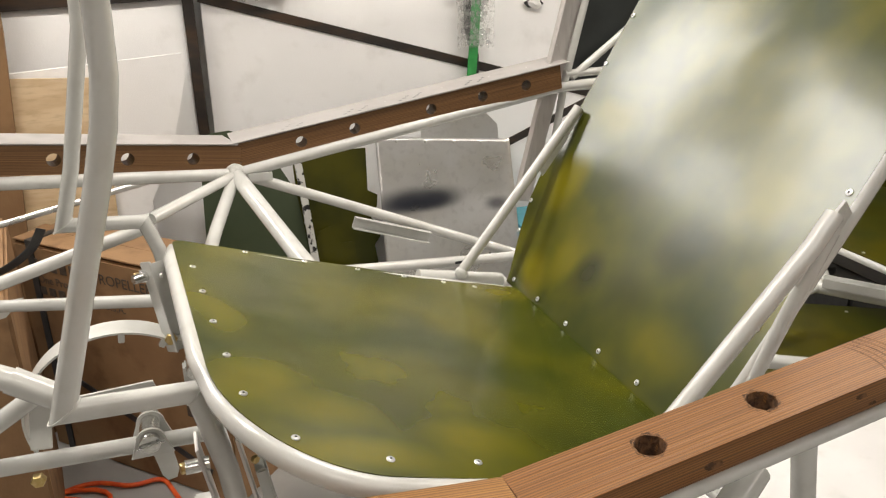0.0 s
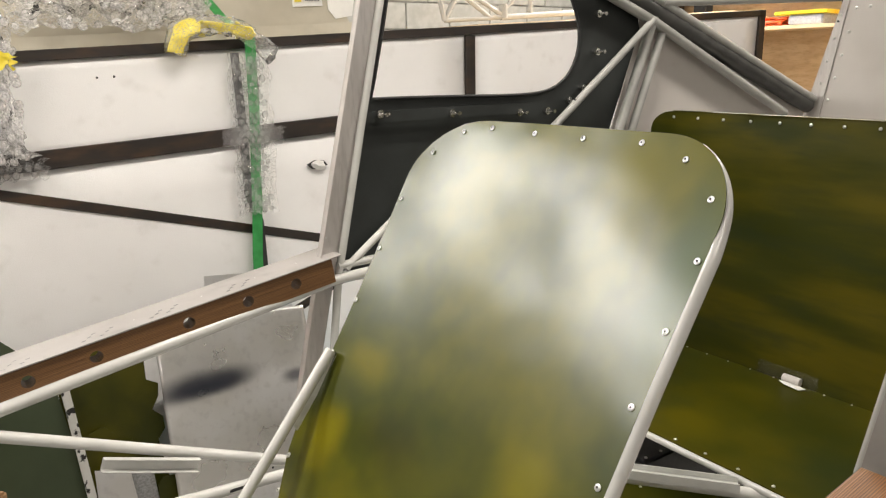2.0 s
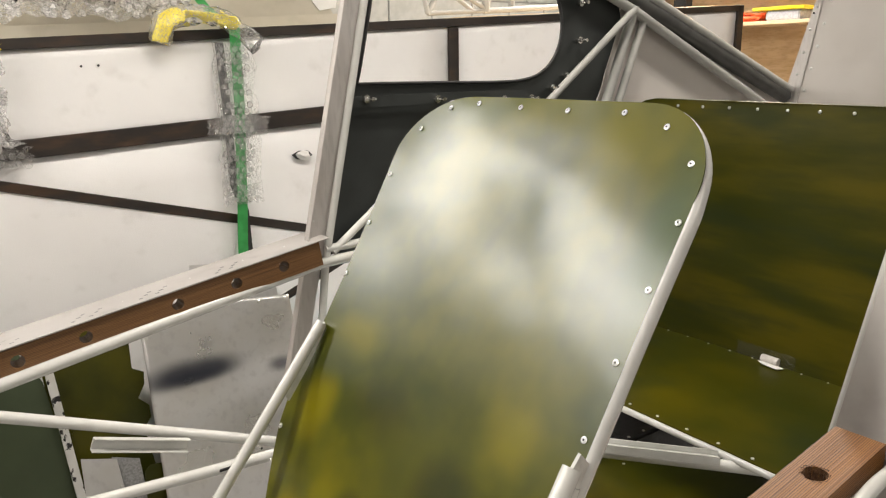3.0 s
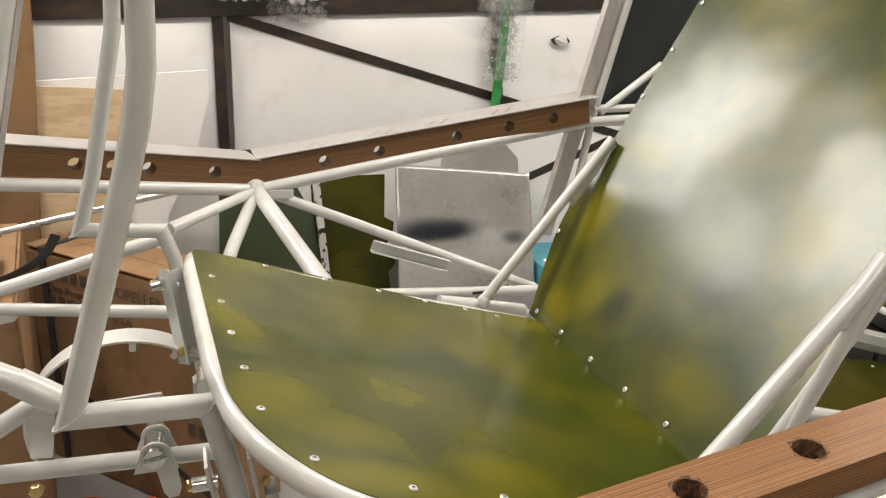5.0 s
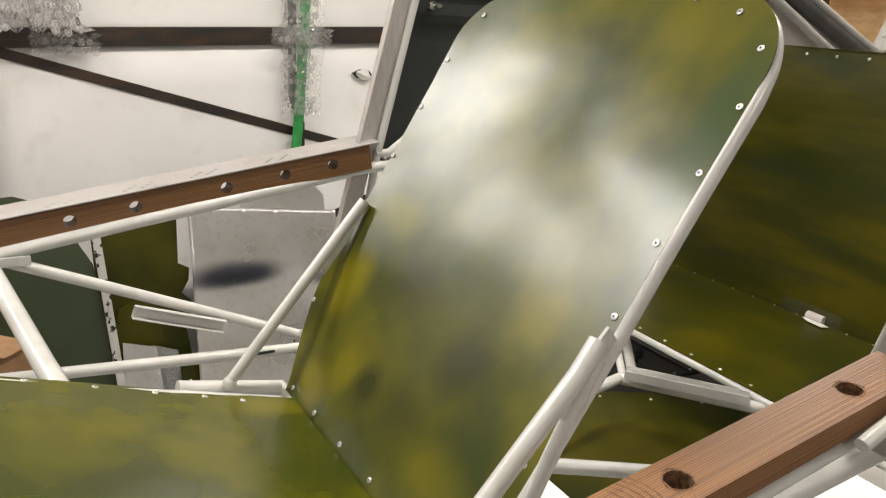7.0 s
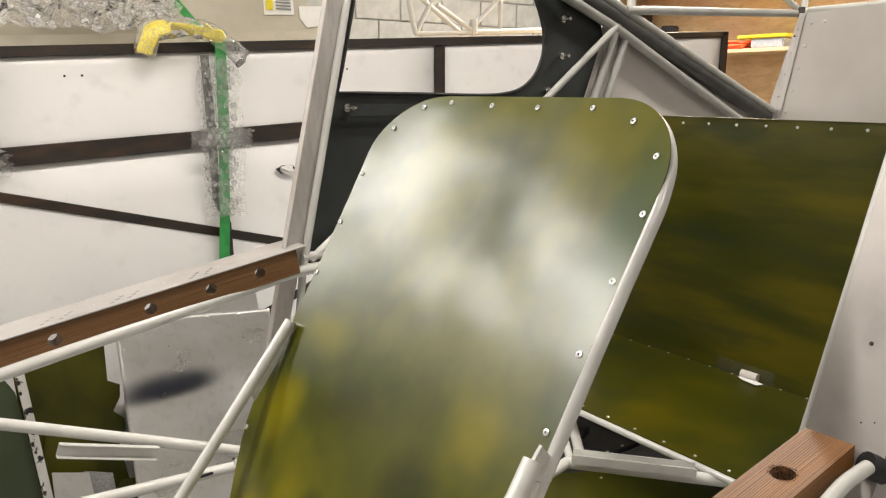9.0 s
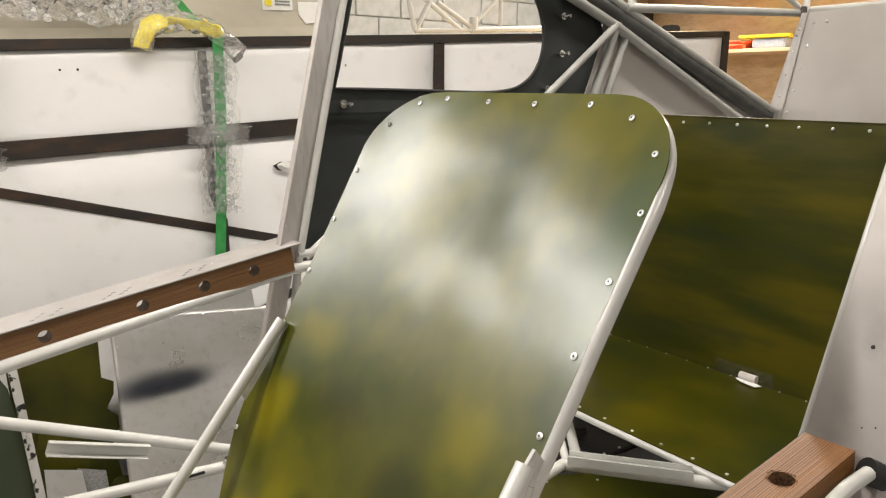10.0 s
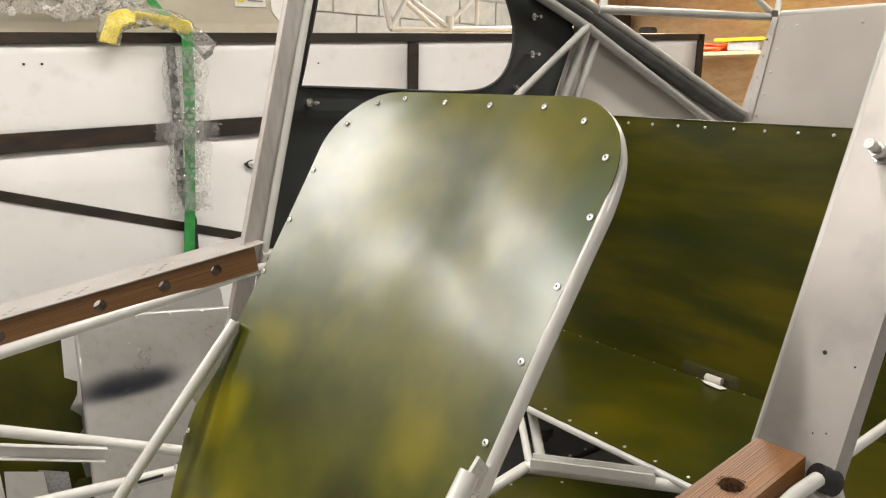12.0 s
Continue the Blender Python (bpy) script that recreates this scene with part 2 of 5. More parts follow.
BEIGE = material("beige_panel", (0.46, 0.42, 0.33), 0.45, vary=(0.52, 0.48, 0.39), scale=4, second=(0.36, 0.33, 0.26), second_scale=10, bump=0.05, bump_scale=40)
GREY_PANEL = material("grey_lining_panel", (0.52, 0.49, 0.46), 0.55, vary=(0.57, 0.54, 0.51), scale=4, bump=0.1, bump_scale=250)
STRAP = material("green_strap", (0.03, 0.27, 0.06), 0.45, vary=(0.045, 0.34, 0.085), scale=30, bump=0.3, bump_scale=400)
BLACK_STRAP = material("black_strap", (0.02, 0.02, 0.02), 0.45, vary=(0.035, 0.035, 0.035), scale=30, bump=0.3, bump_scale=400)
YELLOW = material("yellow_tape", (0.75, 0.60, 0.02), 0.4, vary=(0.85, 0.72, 0.08), scale=12, bump=0.3, bump_scale=40)
ORANGE = material("orange_cord", (0.62, 0.07, 0.012), 0.5, vary=(0.75, 0.12, 0.02), scale=40, bump=0.3, bump_scale=300)
PAPER = material("white_paper", (0.78, 0.77, 0.74), 0.7, vary=(0.82, 0.81, 0.78), scale=30)
INK = material("dark_print", (0.06, 0.045, 0.035), 0.8, vary=(0.1, 0.075, 0.055), scale=80)
GREY_INK = material("faded_print", (0.2, 0.2, 0.2), 0.7, vary=(0.3, 0.3, 0.3), scale=150)
BLUE = material("blue_plastic", (0.02, 0.06, 0.25), 0.4, vary=(0.03, 0.08, 0.32), scale=40)
TEAL = material("teal_box", (0.08, 0.33, 0.42), 0.5, vary=(0.1, 0.38, 0.47), scale=20)
GLOW = bpy.data.materials.new("lamp_tube_glow")
GLOW.use_nodes = True
GLOW.node_tree.nodes["Principled BSDF"].inputs["Emission Color"].default_value = (1, 0.97, 0.92, 1)
GLOW.node_tree.nodes["Principled BSDF"].inputs["Emission Strength"].default_value = 6.0


def film_material(name, tint, haze, gloss):
    """Clear plastic film: mostly see-through, with a little milky haze and gloss towards its edges."""
    m = bpy.data.materials.new(name)
    m.use_nodes = True
    nt = m.node_tree
    nt.nodes.remove(nt.nodes["Principled BSDF"])
    clear, milky, shine = nt.nodes.new("ShaderNodeBsdfTransparent"), nt.nodes.new("ShaderNodeMixShader"), nt.nodes.new("ShaderNodeBsdfGlossy")
    front, behind = nt.nodes.new("ShaderNodeBsdfDiffuse"), nt.nodes.new("ShaderNodeBsdfTranslucent")
    front.inputs["Color"].default_value = behind.inputs["Color"].default_value = (*tint, 1)
    milky.inputs[0].default_value = 0.6
    nt.links.new(front.outputs[0], milky.inputs[1])
    nt.links.new(behind.outputs[0], milky.inputs[2])
    shine.inputs["Roughness"].default_value = 0.12
    nz, mr = nt.nodes.new("ShaderNodeTexNoise"), nt.nodes.new("ShaderNodeMapRange")
    nz.inputs["Scale"].default_value = 40
    mr.inputs["From Min"].default_value, mr.inputs["From Max"].default_value = 0.35, 0.7
    mr.inputs["To Min"].default_value, mr.inputs["To Max"].default_value = haze * 0.4, haze * 1.8
    lw = nt.nodes.new("ShaderNodeFresnel")
    lw.inputs["IOR"].default_value = gloss
    m1, m2 = nt.nodes.new("ShaderNodeMixShader"), nt.nodes.new("ShaderNodeMixShader")
    nt.links.new(nz.outputs[0], mr.inputs["Value"])
    nt.links.new(mr.outputs[0], m1.inputs[0])
    nt.links.new(clear.outputs[0], m1.inputs[1])
    nt.links.new(milky.outputs[0], m1.inputs[2])
    nt.links.new(lw.outputs[0], m2.inputs[0])
    nt.links.new(m1.outputs[0], m2.inputs[1])
    nt.links.new(shine.outputs[0], m2.inputs[2])
    nt.links.new(m2.outputs[0], nt.nodes["Material Output"].inputs["Surface"])
    return m


BUBBLE = film_material("bubble_wrap_film", (0.97, 0.96, 0.95), 0.20, 1.20)
BUBBLE_CELL = film_material("bubble_wrap_cell", (0.98, 0.97, 0.96), 0.20, 1.32)
BUBBLE_HEAP = film_material("bubble_wrap_heap", (1.0, 0.99, 0.98), 0.34, 1.22)
TAPE = film_material("clear_tape", (0.6, 0.6, 0.5), 0.06, 1.15)


# ---- builders ----
def thing(name, loc, label, category, group="", kind=""):
    e = new(name)
    e.empty_display_size = 0.05
    e.location = loc
    return tagged(e, label, category, group, kind)


def base_of(ob):
    v = Vector((0, 0, 0))
    while ob:
        v += Vector(ob.location)
        ob = ob.parent if ob.type == "EMPTY" else None
    return v


def mesh_of(name, bm, mat, smooth=None):
    me = bpy.data.meshes.new(name)
    bmesh.ops.recalc_face_normals(bm, faces=bm.faces)
    bm.to_mesh(me)
    bm.free()
    me.materials.append(mat)
    if smooth is not None:
        for p in me.polygons:
            p.use_smooth = True
        me.set_sharp_from_angle(angle=radians(smooth))
    return me


def part(name, bm, mat, parent=None, label="", smooth=35, at=None):
    me = bm if isinstance(bm, bpy.types.Mesh) else mesh_of(name, bm, mat, smooth)
    ob = new(name, me)
    if at is not None:
        ob.matrix_basis = at
    if parent:
        ob.parent = parent
        ob.matrix_parent_inverse = Matrix.Translation(-base_of(parent)) if parent.type == "EMPTY" else Matrix()
    return tagged(ob, label)


def add_box(bm, lo, hi, bevel=0.0, m=None):
    r = bmesh.ops.create_cube(bm, size=1)
    c = [(a + b) / 2 for a, b in zip(lo, hi)]
    s = [b - a for a, b in zip(lo, hi)]
    for v in r["verts"]:
        v.co = Vector([c[i] + v.co[i] * s[i] for i in range(3)])
    vs = r["verts"]
    if bevel:
        es = list({e for v in vs for e in v.link_edges})
        g = bmesh.ops.bevel(bm, geom=es, offset=bevel, segments=2, affect="EDGES")
        vs = list({v for f in g["faces"] for v in f.verts} | {v for v in vs if v.is_valid})
        seen, stack = set(vs), list(vs)
        while stack:
            for e in stack.pop().link_edges:
                for w in e.verts:
                    if w not in seen:
                        seen.add(w), stack.append(w)
        vs = list(seen)
    if m:
        for v in vs:
            v.co = m @ v.co
    return bm


def box(lo, hi, bevel=0.0, m=None):
    return add_box(bmesh.new(), lo, hi, bevel, m)


def rounded(points, radius, steps=5, closed=False):
    """The polyline with its inner corners turned into arcs."""
    pts = [Vector(p) for p in points]
    out = [] if closed else [pts[0]]
    n = len(pts)
    for i in range(0 if closed else 1, n if closed else n - 1):
        a, b, c = pts[i - 1], pts[i], pts[(i + 1) % n]
        d = min(radius, (a - b).length * 0.49, (c - b).length * 0.49)
        p, q = b + (a - b).normalized() * d, b + (c - b).normalized() * d
        for k in range(steps + 1):
            s = k / steps
            out.append(p * (1 - s) ** 2 + b * 2 * s * (1 - s) + q * s * s)
    if not closed:
        out.append(pts[-1])
    return out


def sweep(points, r, seg=12, closed=False, bm=None, squash=1.0):
    bm = bm or bmesh.new()
    pts = [Vector(p) for p in points]
    n = len(pts)
    rings, up = [], None
    for i, p in enumerate(pts):
        if closed:
            t = (pts[(i + 1) % n] - pts[i - 1]).normalized()
        else:
            t = (pts[min(i + 1, n - 1)] - pts[max(i - 1, 0)]).normalized()
        if up is None:
            up = t.orthogonal().normalized()
        up = (up - t * up.dot(t)).normalized()
        side = t.cross(up)
        rings.append([bm.verts.new(p + r * (math.cos(2 * math.pi * k / seg) * up * squash + math.sin(2 * math.pi * k / seg) * side)) for k in range(seg)])
    for i in range(n if closed else n - 1):
        a, b = rings[i], rings[(i + 1) % n]
        for k in range(seg):
            bm.faces.new((a[k], a[(k + 1) % seg], b[(k + 1) % seg], b[k]))
    if not closed:
        bm.faces.new(rings[0][::-1]), bm.faces.new(rings[-1])
    return bm


def tube(parent, points, r, label="", bend=0.0, name="tube", mat=None, seg=14):
    pts = rounded(points, bend) if bend and len(points) > 2 else points
    return part(name, sweep(pts, r, seg), mat or TUBE, parent, label, smooth=60)


def mitred(parent, points, r, label="", seg=18):
    """Straight tube lengths cut and joined at mitres, with a fine weld line round each acute joint."""
    bm = bmesh.new()
    pts = [Vector(p) for p in points]
    ways = [(b - a).normalized() for a, b in zip(pts, pts[1:])]
    u = ways[0].orthogonal().normalized()
    offs = [r * (math.cos(2 * math.pi * k / seg) * u + math.sin(2 * math.pi * k / seg) * ways[0].cross(u)) for k in range(seg)]
    rings = [[bm.verts.new(pts[0] + o) for o in offs]]
    seams = []
    for i in range(1, len(pts) - 1):
        n = (ways[i - 1] + ways[i]).normalized()
        loop = [pts[i] + o - ways[i - 1] * (o.dot(n) / ways[i - 1].dot(n)) for o in offs]
        rings.append([bm.verts.new(p) for p in loop])
        if ways[i - 1].dot(ways[i]) < 0.6:
            seams.append([p + (p - pts[i]).normalized() * 0.0004 for p in loop])
        q = ways[i - 1].rotation_difference(ways[i])
        offs = [q @ o for o in offs]
    rings.append([bm.verts.new(pts[-1] + o) for o in offs])
    for a, b in zip(rings, rings[1:]):
        for k in range(seg):
            bm.faces.new((a[k], a[(k + 1) % seg], b[(k + 1) % seg], b[k]))
    bm.faces.new(rings[0][::-1]), bm.faces.new(rings[-1])
    ob = part("tube", bm, TUBE, parent, label, smooth=40)
    for loop in seams:
        part("weld", sweep(loop, 0.0013, 6, closed=True), WELD, parent, smooth=60)
    return ob


def weld(parent, p, r):
    """A lumpy weld bead round a joint."""
    bm = bmesh.new()
    bmesh.ops.create_uvsphere(bm, u_segments=14, v_segments=9, radius=r)
    for v in bm.verts:
        v.co = Vector(p) + v.co * (1 + 0.06 * noise.noise(v.co * 90 + Vector(p) * 7))
    return part("weld", bm, WELD, parent, smooth=80)


def prism(outline, origin, u, v, thick, bevel=0.0):
    """A flat plate: 2D outline in the plane of u and v at origin, with a thickness along u x v."""
    bm = bmesh.new()
    o, u, v = Vector(origin), Vector(u), Vector(v)
    w = u.cross(v).normalized() * thick
    a = [bm.verts.new(o + u * p[0] + v * p[1]) for p in outline]
    b = [bm.verts.new(o + u * p[0] + v * p[1] + w) for p in outline]
    n = len(a)
    bm.faces.new(a[::-1]), bm.faces.new(b)
    for i in range(n):
        bm.faces.new((a[i], a[(i + 1) % n], b[(i + 1) % n], b[i]))
    if bevel:
        bmesh.ops.bevel(bm, geom=[e for e in bm.edges if len(e.link_faces) == 2 and e.calc_face_angle(0) > 0.8], offset=bevel, segments=1, affect="EDGES")
    return bm


def plate_with_hole(outer, inner, origin, u, v, thick):
    """A plate whose outer and inner outlines have the same number of points, going round the same way."""
    bm = bmesh.new()
    o, u, v = Vector(origin), Vector(u), Vector(v)
    w = u.cross(v).normalized() * thick
    ring = lambda pts, k: [bm.verts.new(o + u * p[0] + v * p[1] + w * k) for p in pts]
    a, b, c, d = ring(outer, 0), ring(inner, 0), ring(outer, 1), ring(inner, 1)
    n = len(a)
    for i in range(n):
        j = (i + 1) % n
        bm.faces.new((a[i], a[j], b[j], b[i])), bm.faces.new((c[i], d[i], d[j], c[j]))
        bm.faces.new((a[i], c[i], c[j], a[j])), bm.faces.new((b[i], b[j], d[j], d[i]))
    return bm


def holed_rail(a, b, up, height, thick, holes, r):
    """A board from a to b whose broad face spans up, with round holes bored through its thickness at the distances given from a."""
    a, b, up = Vector(a), Vector(b), Vector(up)
    d = (b - a).normalized()
    up = (up - d * up.dot(d)).normalized()
    side = d.cross(up)
    length = (b - a).length
    bm = bmesh.new()
    P = lambda x, z, y: bm.verts.new(a + d * x + up * z + side * y)
    cuts, h = [0.0], height / 2
    for c in holes:
        cuts += [c - r * 1.5, c + r * 1.5]
    cuts.append(length)
    N = 16
    for i in range(len(cuts) - 1):
        x0, x1 = cuts[i], cuts[i + 1]
        if i % 2 == 0:
            lo = [P(x0, -h, y) for y in (-thick / 2, thick / 2)] + [P(x0, h, y) for y in (thick / 2, -thick / 2)]
            hi = [P(x1, -h, y) for y in (-thick / 2, thick / 2)] + [P(x1, h, y) for y in (thick / 2, -thick / 2)]
            for k in range(4):
                bm.faces.new((lo[k], lo[(k + 1) % 4], hi[(k + 1) % 4], hi[k]))
            if i == 0:
                bm.faces.new(lo[::-1])
            if i == len(cuts) - 2:
                bm.faces.new(hi)
        else:
            cx = (x0 + x1) / 2
            sq, ci = [], []
            for k in range(N):
                t = 2 * math.pi * k / N
                cs, sn = math.cos(t), math.sin(t)
                m = max(abs(cs), abs(sn))
                sq.append((cx + cs / m * r * 1.5, sn / m * h)), ci.append((cx + cs * r, sn * r))
            S = [[P(x, z, y) for x, z in sq] for y in (-thick / 2, thick / 2)]
            C = [[P(x, z, y) for x, z in ci] for y in (-thick / 2, thick / 2)]
            for k in range(N):
                j = (k + 1) % N
                for s in (0, 1):
                    (bm.faces.new((S[s][k], S[s][j], C[s][j], C[s][k])))
                bm.faces.new((C[0][k], C[0][j], C[1][j], C[1][k]))
                if k in (2, 3, 4, 5, 10, 11, 12, 13):
                    bm.faces.new((S[0][k], S[0][j], S[1][j], S[1][k]))
    bmesh.ops.remove_doubles(bm, verts=bm.verts, dist=1e-5)
    return bm


def lathe(profile, seg=12):
    bm = bmesh.new()
    rings = [[bm.verts.new((r * math.cos(2 * math.pi * k / seg), r * math.sin(2 * math.pi * k / seg), z)) for k in range(seg)] for r, z in profile]
    for a, b in zip(rings, rings[1:]):
        for k in range(seg):
            bm.faces.new((a[k], a[(k + 1) % seg], b[(k + 1) % seg], b[k]))
    bm.faces.new(rings[0][::-1]), bm.faces.new(rings[-1])
    return bm


RIVET_MESH = mesh_of("rivet", lathe([(0.0056, -0.001), (0.0060, 0.0004), (0.0052, 0.0013), (0.0030, 0.0014), (0.0024, 0.0019), (0.0019, 0.0018), (0.0016, 0.0006), (0.0004, 0.0005)], 14), RIVET, 40)
RIVET_MESH.materials.append(DARK)
for f in RIVET_MESH.polygons:
    if f.center.z > 0 and math.hypot(f.center.x, f.center.y) < 0.00178:
        f.material_index = 1
SMALL_RIVET = mesh_of("rivet", lathe([(0.0030, -0.001), (0.0030, 0.0006), (0.002, 0.0014), (0.0006, 0.0016)], 10), RIVET, 40)
HEX_MESH = mesh_of("bolt", lathe([(0.0075, 0), (0.0075, 0.006), (0.0065, 0.0075), (0.002, 0.0076)], 6), BRASS, 25)


def stud(parent, name, mesh, p, n, size=1.0, label=""):
    q = Vector(n).to_track_quat("Z", "Y").to_matrix().to_4x4()
    return part(name, mesh, None, parent, label, at=Matrix.Translation(p) @ q @ Matrix.Scale(size, 4))


# ---- the room ----
def slab(name, lo, hi, mat, label, category, bevel=0.0):
    return tagged(part(name, box(lo, hi, bevel), mat, None, smooth=None), label, category, "", "structure")


X0, X1, Y0, Y1 = -7.0, 7.5, -3.2, 5.2
slab("floor", (X0, Y0, -0.2), (X1, Y1, 0), CONCRETE, "bare grey concrete workshop floor", "floor")
slab("ceiling", (X0, Y0, CEIL), (X1, Y1, CEIL + 0.15), ROOF, "dark grey painted workshop ceiling", "ceiling")
slab("wall_west", (X0 - 0.2, Y0 - 0.2, 0), (X0, Y1 + 0.2, CEIL), PLASTER, "plain grey workshop wall", "wall")
slab("wall_east", (X1, Y0 - 0.2, 0), (X1 + 0.2, Y1 + 0.2, CEIL), PLASTER, "plain grey workshop wall", "wall")
slab("wall_south", (X0, Y0 - 0.2, 0), (X1, Y0, CEIL), PLASTER, "plain grey workshop wall", "wall")
north = slab("wall_north", (X0, Y1, 0), (X1, Y1 + 0.2, CEIL), MORTAR, "grey concrete block wall with recessed joints", "wall")

BLOCK_MESH = mesh_of("block", box((-0.195, -0.010, -0.095), (0.195, 0.004, 0.095), 0.004), BLOCK, None)
for row in range(7):
    for col in range(14):
        b = part("block", BLOCK_MESH, None, north, at=Matrix.Translation((0.6 + 0.4 * col + 0.2 * (row % 2), Y1 - 0.0045, 1.90 + 0.2 * row)))

# ceiling lamps
for x, y, power, tint, long, wide in LAMPS:
    e = thing("ceiling_lamp", (x, y, CEIL), "white fluorescent ceiling lamp, switched on", "ceiling lamp", "ceiling lamps")
    for nm, me in (("housing", mesh_of("housing", box((-long / 2 - 0.02, -wide / 2 - 0.02, -0.06), (long / 2 + 0.02, wide / 2 + 0.02, 0), 0.01), PLASTER, 30)),
                   ("diffuser", mesh_of("diffuser", box((-long / 2, -wide / 2, -0.075), (long / 2, wide / 2, -0.06), 0.004), GLOW, 30))):
        o = new(nm, me)
        o.parent = e
    data = bpy.data.lights.new("lamp_light", "AREA")
    data.shape, data.size, data.size_y, data.energy, data.color = "RECTANGLE", long, wide, power, tint
    lamp = new("lamp_light", data)
    lamp.location = (x, y, CEIL - 0.085)

# ---- the crate with foam panels ----
WY = 2.79
rise = lambda x, z: z + 0.054 * (x - 0.66)
crate = thing("foam_panel_crate", (1.5, 3.5, 0), "long crate of black steel bars filled with white foam panels", "crate")


def bar(a, b, h, d, name="bar", y=WY, label=""):
    """A flat steel bar on the crate's face, from (x, z) to (x, z)."""
    a, b = Vector((a[0], 0, a[1])), Vector((b[0], 0, b[1]))
    t = (b - a).normalized()
    n = Vector((-t.z, 0, t.x)) * h / 2
    bm = bmesh.new()
    vs = [[bm.verts.new((p.x, yy, p.z)) for p in (a - n, b - n, b + n, a + n)] for yy in (y - d, y + 0.02)]
    bm.faces.new(vs[0]), bm.faces.new(vs[1][::-1])
    for k in range(4):
        bm.faces.new((vs[0][k], vs[0][(k + 1) % 4], vs[1][(k + 1) % 4], vs[1][k]))
    bmesh.ops.bevel(bm, geom=bm.edges[:], offset=0.002, segments=1, affect="EDGES")
    return part(name, bm, IRON, crate, label, smooth=None)


CX0, CX1 = -1.3, 4.27
bar((CX0, rise(CX0, 1.788)), (CX1, rise(CX1, 1.788)), 0.034, 0.014)
bar((CX0, 1.368), (2.17, 1.550), 0.060, 0.018)
bar((2.24, 1.545), (CX1, 1.64), 0.060, 0.018)
bar((0.197, 0.05), (0.184, 1.44), 0.036, 0.010)
bar((2.205, 0.05), (2.205, 1.85), 0.05, 0.012)
bar((CX1, 0.05), (CX1, 2.0), 0.055, 0.014)
bar((0.22, 1.418), (2.16, 0.892), 0.033, 0.006)
bar((1.33, 0.80), (2.16, 1.14), 0.033, 0.004)
bar((CX0, 0.05), (CX1, 0.05), 0.06, 0.012)


def foam(x0, z00, z01, x1, z10, z11, y=WY, t=0.04):
    bm = bmesh.new()
    nx, nz = 16, 8
    g = []
    for i in range(nx + 1):
        s = i / nx
        col = []
        for k in range(nz + 1):
            q = k / nz
            x = x0 + (x1 - x0) * s
            z = (z00 + (z01 - z00) * q) * (1 - s) + (z10 + (z11 - z10) * q) * s
            col.append(bm.verts.new((x, y + 0.004 * noise.noise((x * 3, z * 3, 1.7)), z)))
        g.append(col)
    for i in range(nx):
        for k in range(nz):
            bm.faces.new((g[i][k], g[i + 1][k], g[i + 1][k + 1], g[i][k + 1]))
    ob = part("panel", bm, FOAM, crate, smooth=60)
    md = ob.modifiers.new("thick", "SOLIDIFY")
    md.thickness, md.offset = t, 1
    return ob


foam(CX0, 1.38, rise(CX0, 1.775), 2.18, 1.55, rise(2.18, 1.775))
foam(2.23, 1.55, rise(2.23, 1.775), CX1 - 0.03, 1.65, rise(CX1, 1.775))
foam(CX0, 0.08, 1.36, 0.19, 0.08, 1.46)
foam(0.226, 0.08, 1.46, 2.18, 0.08, 1.54)
foam(2.23, 0.08, 1.54, CX1 - 0.03, 0.08, 1.62)
part("back_panel", prism([(CX0, 0.08), (CX1, 0.08), (CX1, rise(CX1, 1.79)), (CX0, rise(CX0, 1.79))], (0, 4.06, 0), (1, 0, 0), (0, 0, 1), -0.04), FOAM, crate, smooth=None)
part("top_panel", prism([(CX0, 0.0), (CX1, 0.0), (CX1, 1.26), (CX0, 1.26)], (0, 2.80, rise(0, 1.772)), (1, 0, 0.054), (0, 1, 0), 0.03), FOAM, crate, smooth=None)
for x, z in ((0.723, 1.713), (0.775, 1.715), (1.75, 1.75)):
    stud(crate, "nail_hole", mesh_of("nail_hole", lathe([(0.004, 0), (0.003, 0.001)], 8), DARK), (x, WY - 0.005, z), (0, -1, 0))
# torn opening in the foam with a crumpled wad of plastic
part("tear", prism([(0, 0), (0.03, 0.014), (0.07, 0.012), (0.085, -0.006), (0.06, -0.022), (0.02, -0.018)], (1.425, WY - 0.008, 1.372), (1, 0, 0), (0, 0, 1), 0.006), DARK, crate, "dark torn hole")
wad = bmesh.new()
bmesh.ops.create_icosphere(wad, subdivisions=3, radius=0.024)
for v in wad.verts:
    v.co *= 1 + 0.5 * noise.noise(v.co * 60)
    v.co = Vector((1.475 + v.co.x * 1.3, WY - 0.012 + v.co.y * 0.5, 1.368 + v.co.z * 0.7))
part("wad", wad, PAPER, crate, "crumpled white plastic in the hole")

SET = Vector((0.014, 0, 0.013))
crate.location += SET

# beige panel lying on the crate
beige = thing("beige_panel", (0.4, 3.45, 1.83), "long beige painted panel lying on the crate", "panel")
BY = 3.15
bm = prism([(-1.3, 0.0), (1.86, 0.0), (1.80, 0.12), (1.70, 0.45), (1.6, 0.7), (-1.3, 0.7)], (0, BY, rise(0, 1.80)), (1, 0, 0.054), (0, 0.12, 1), -0.3, 0.01)
part("body", bm, BEIGE, beige)
part("ledge", prism([(-1.3, 0.0), (1.84, 0.0), (1.84, 0.05), (-1.3, 0.05)], (0, BY - 0.13, rise(0, 1.80)), (1, 0, 0.054), (0, 0, 1), -0.128, 0.006), BEIGE, beige, "flat lip along the panel's foot")


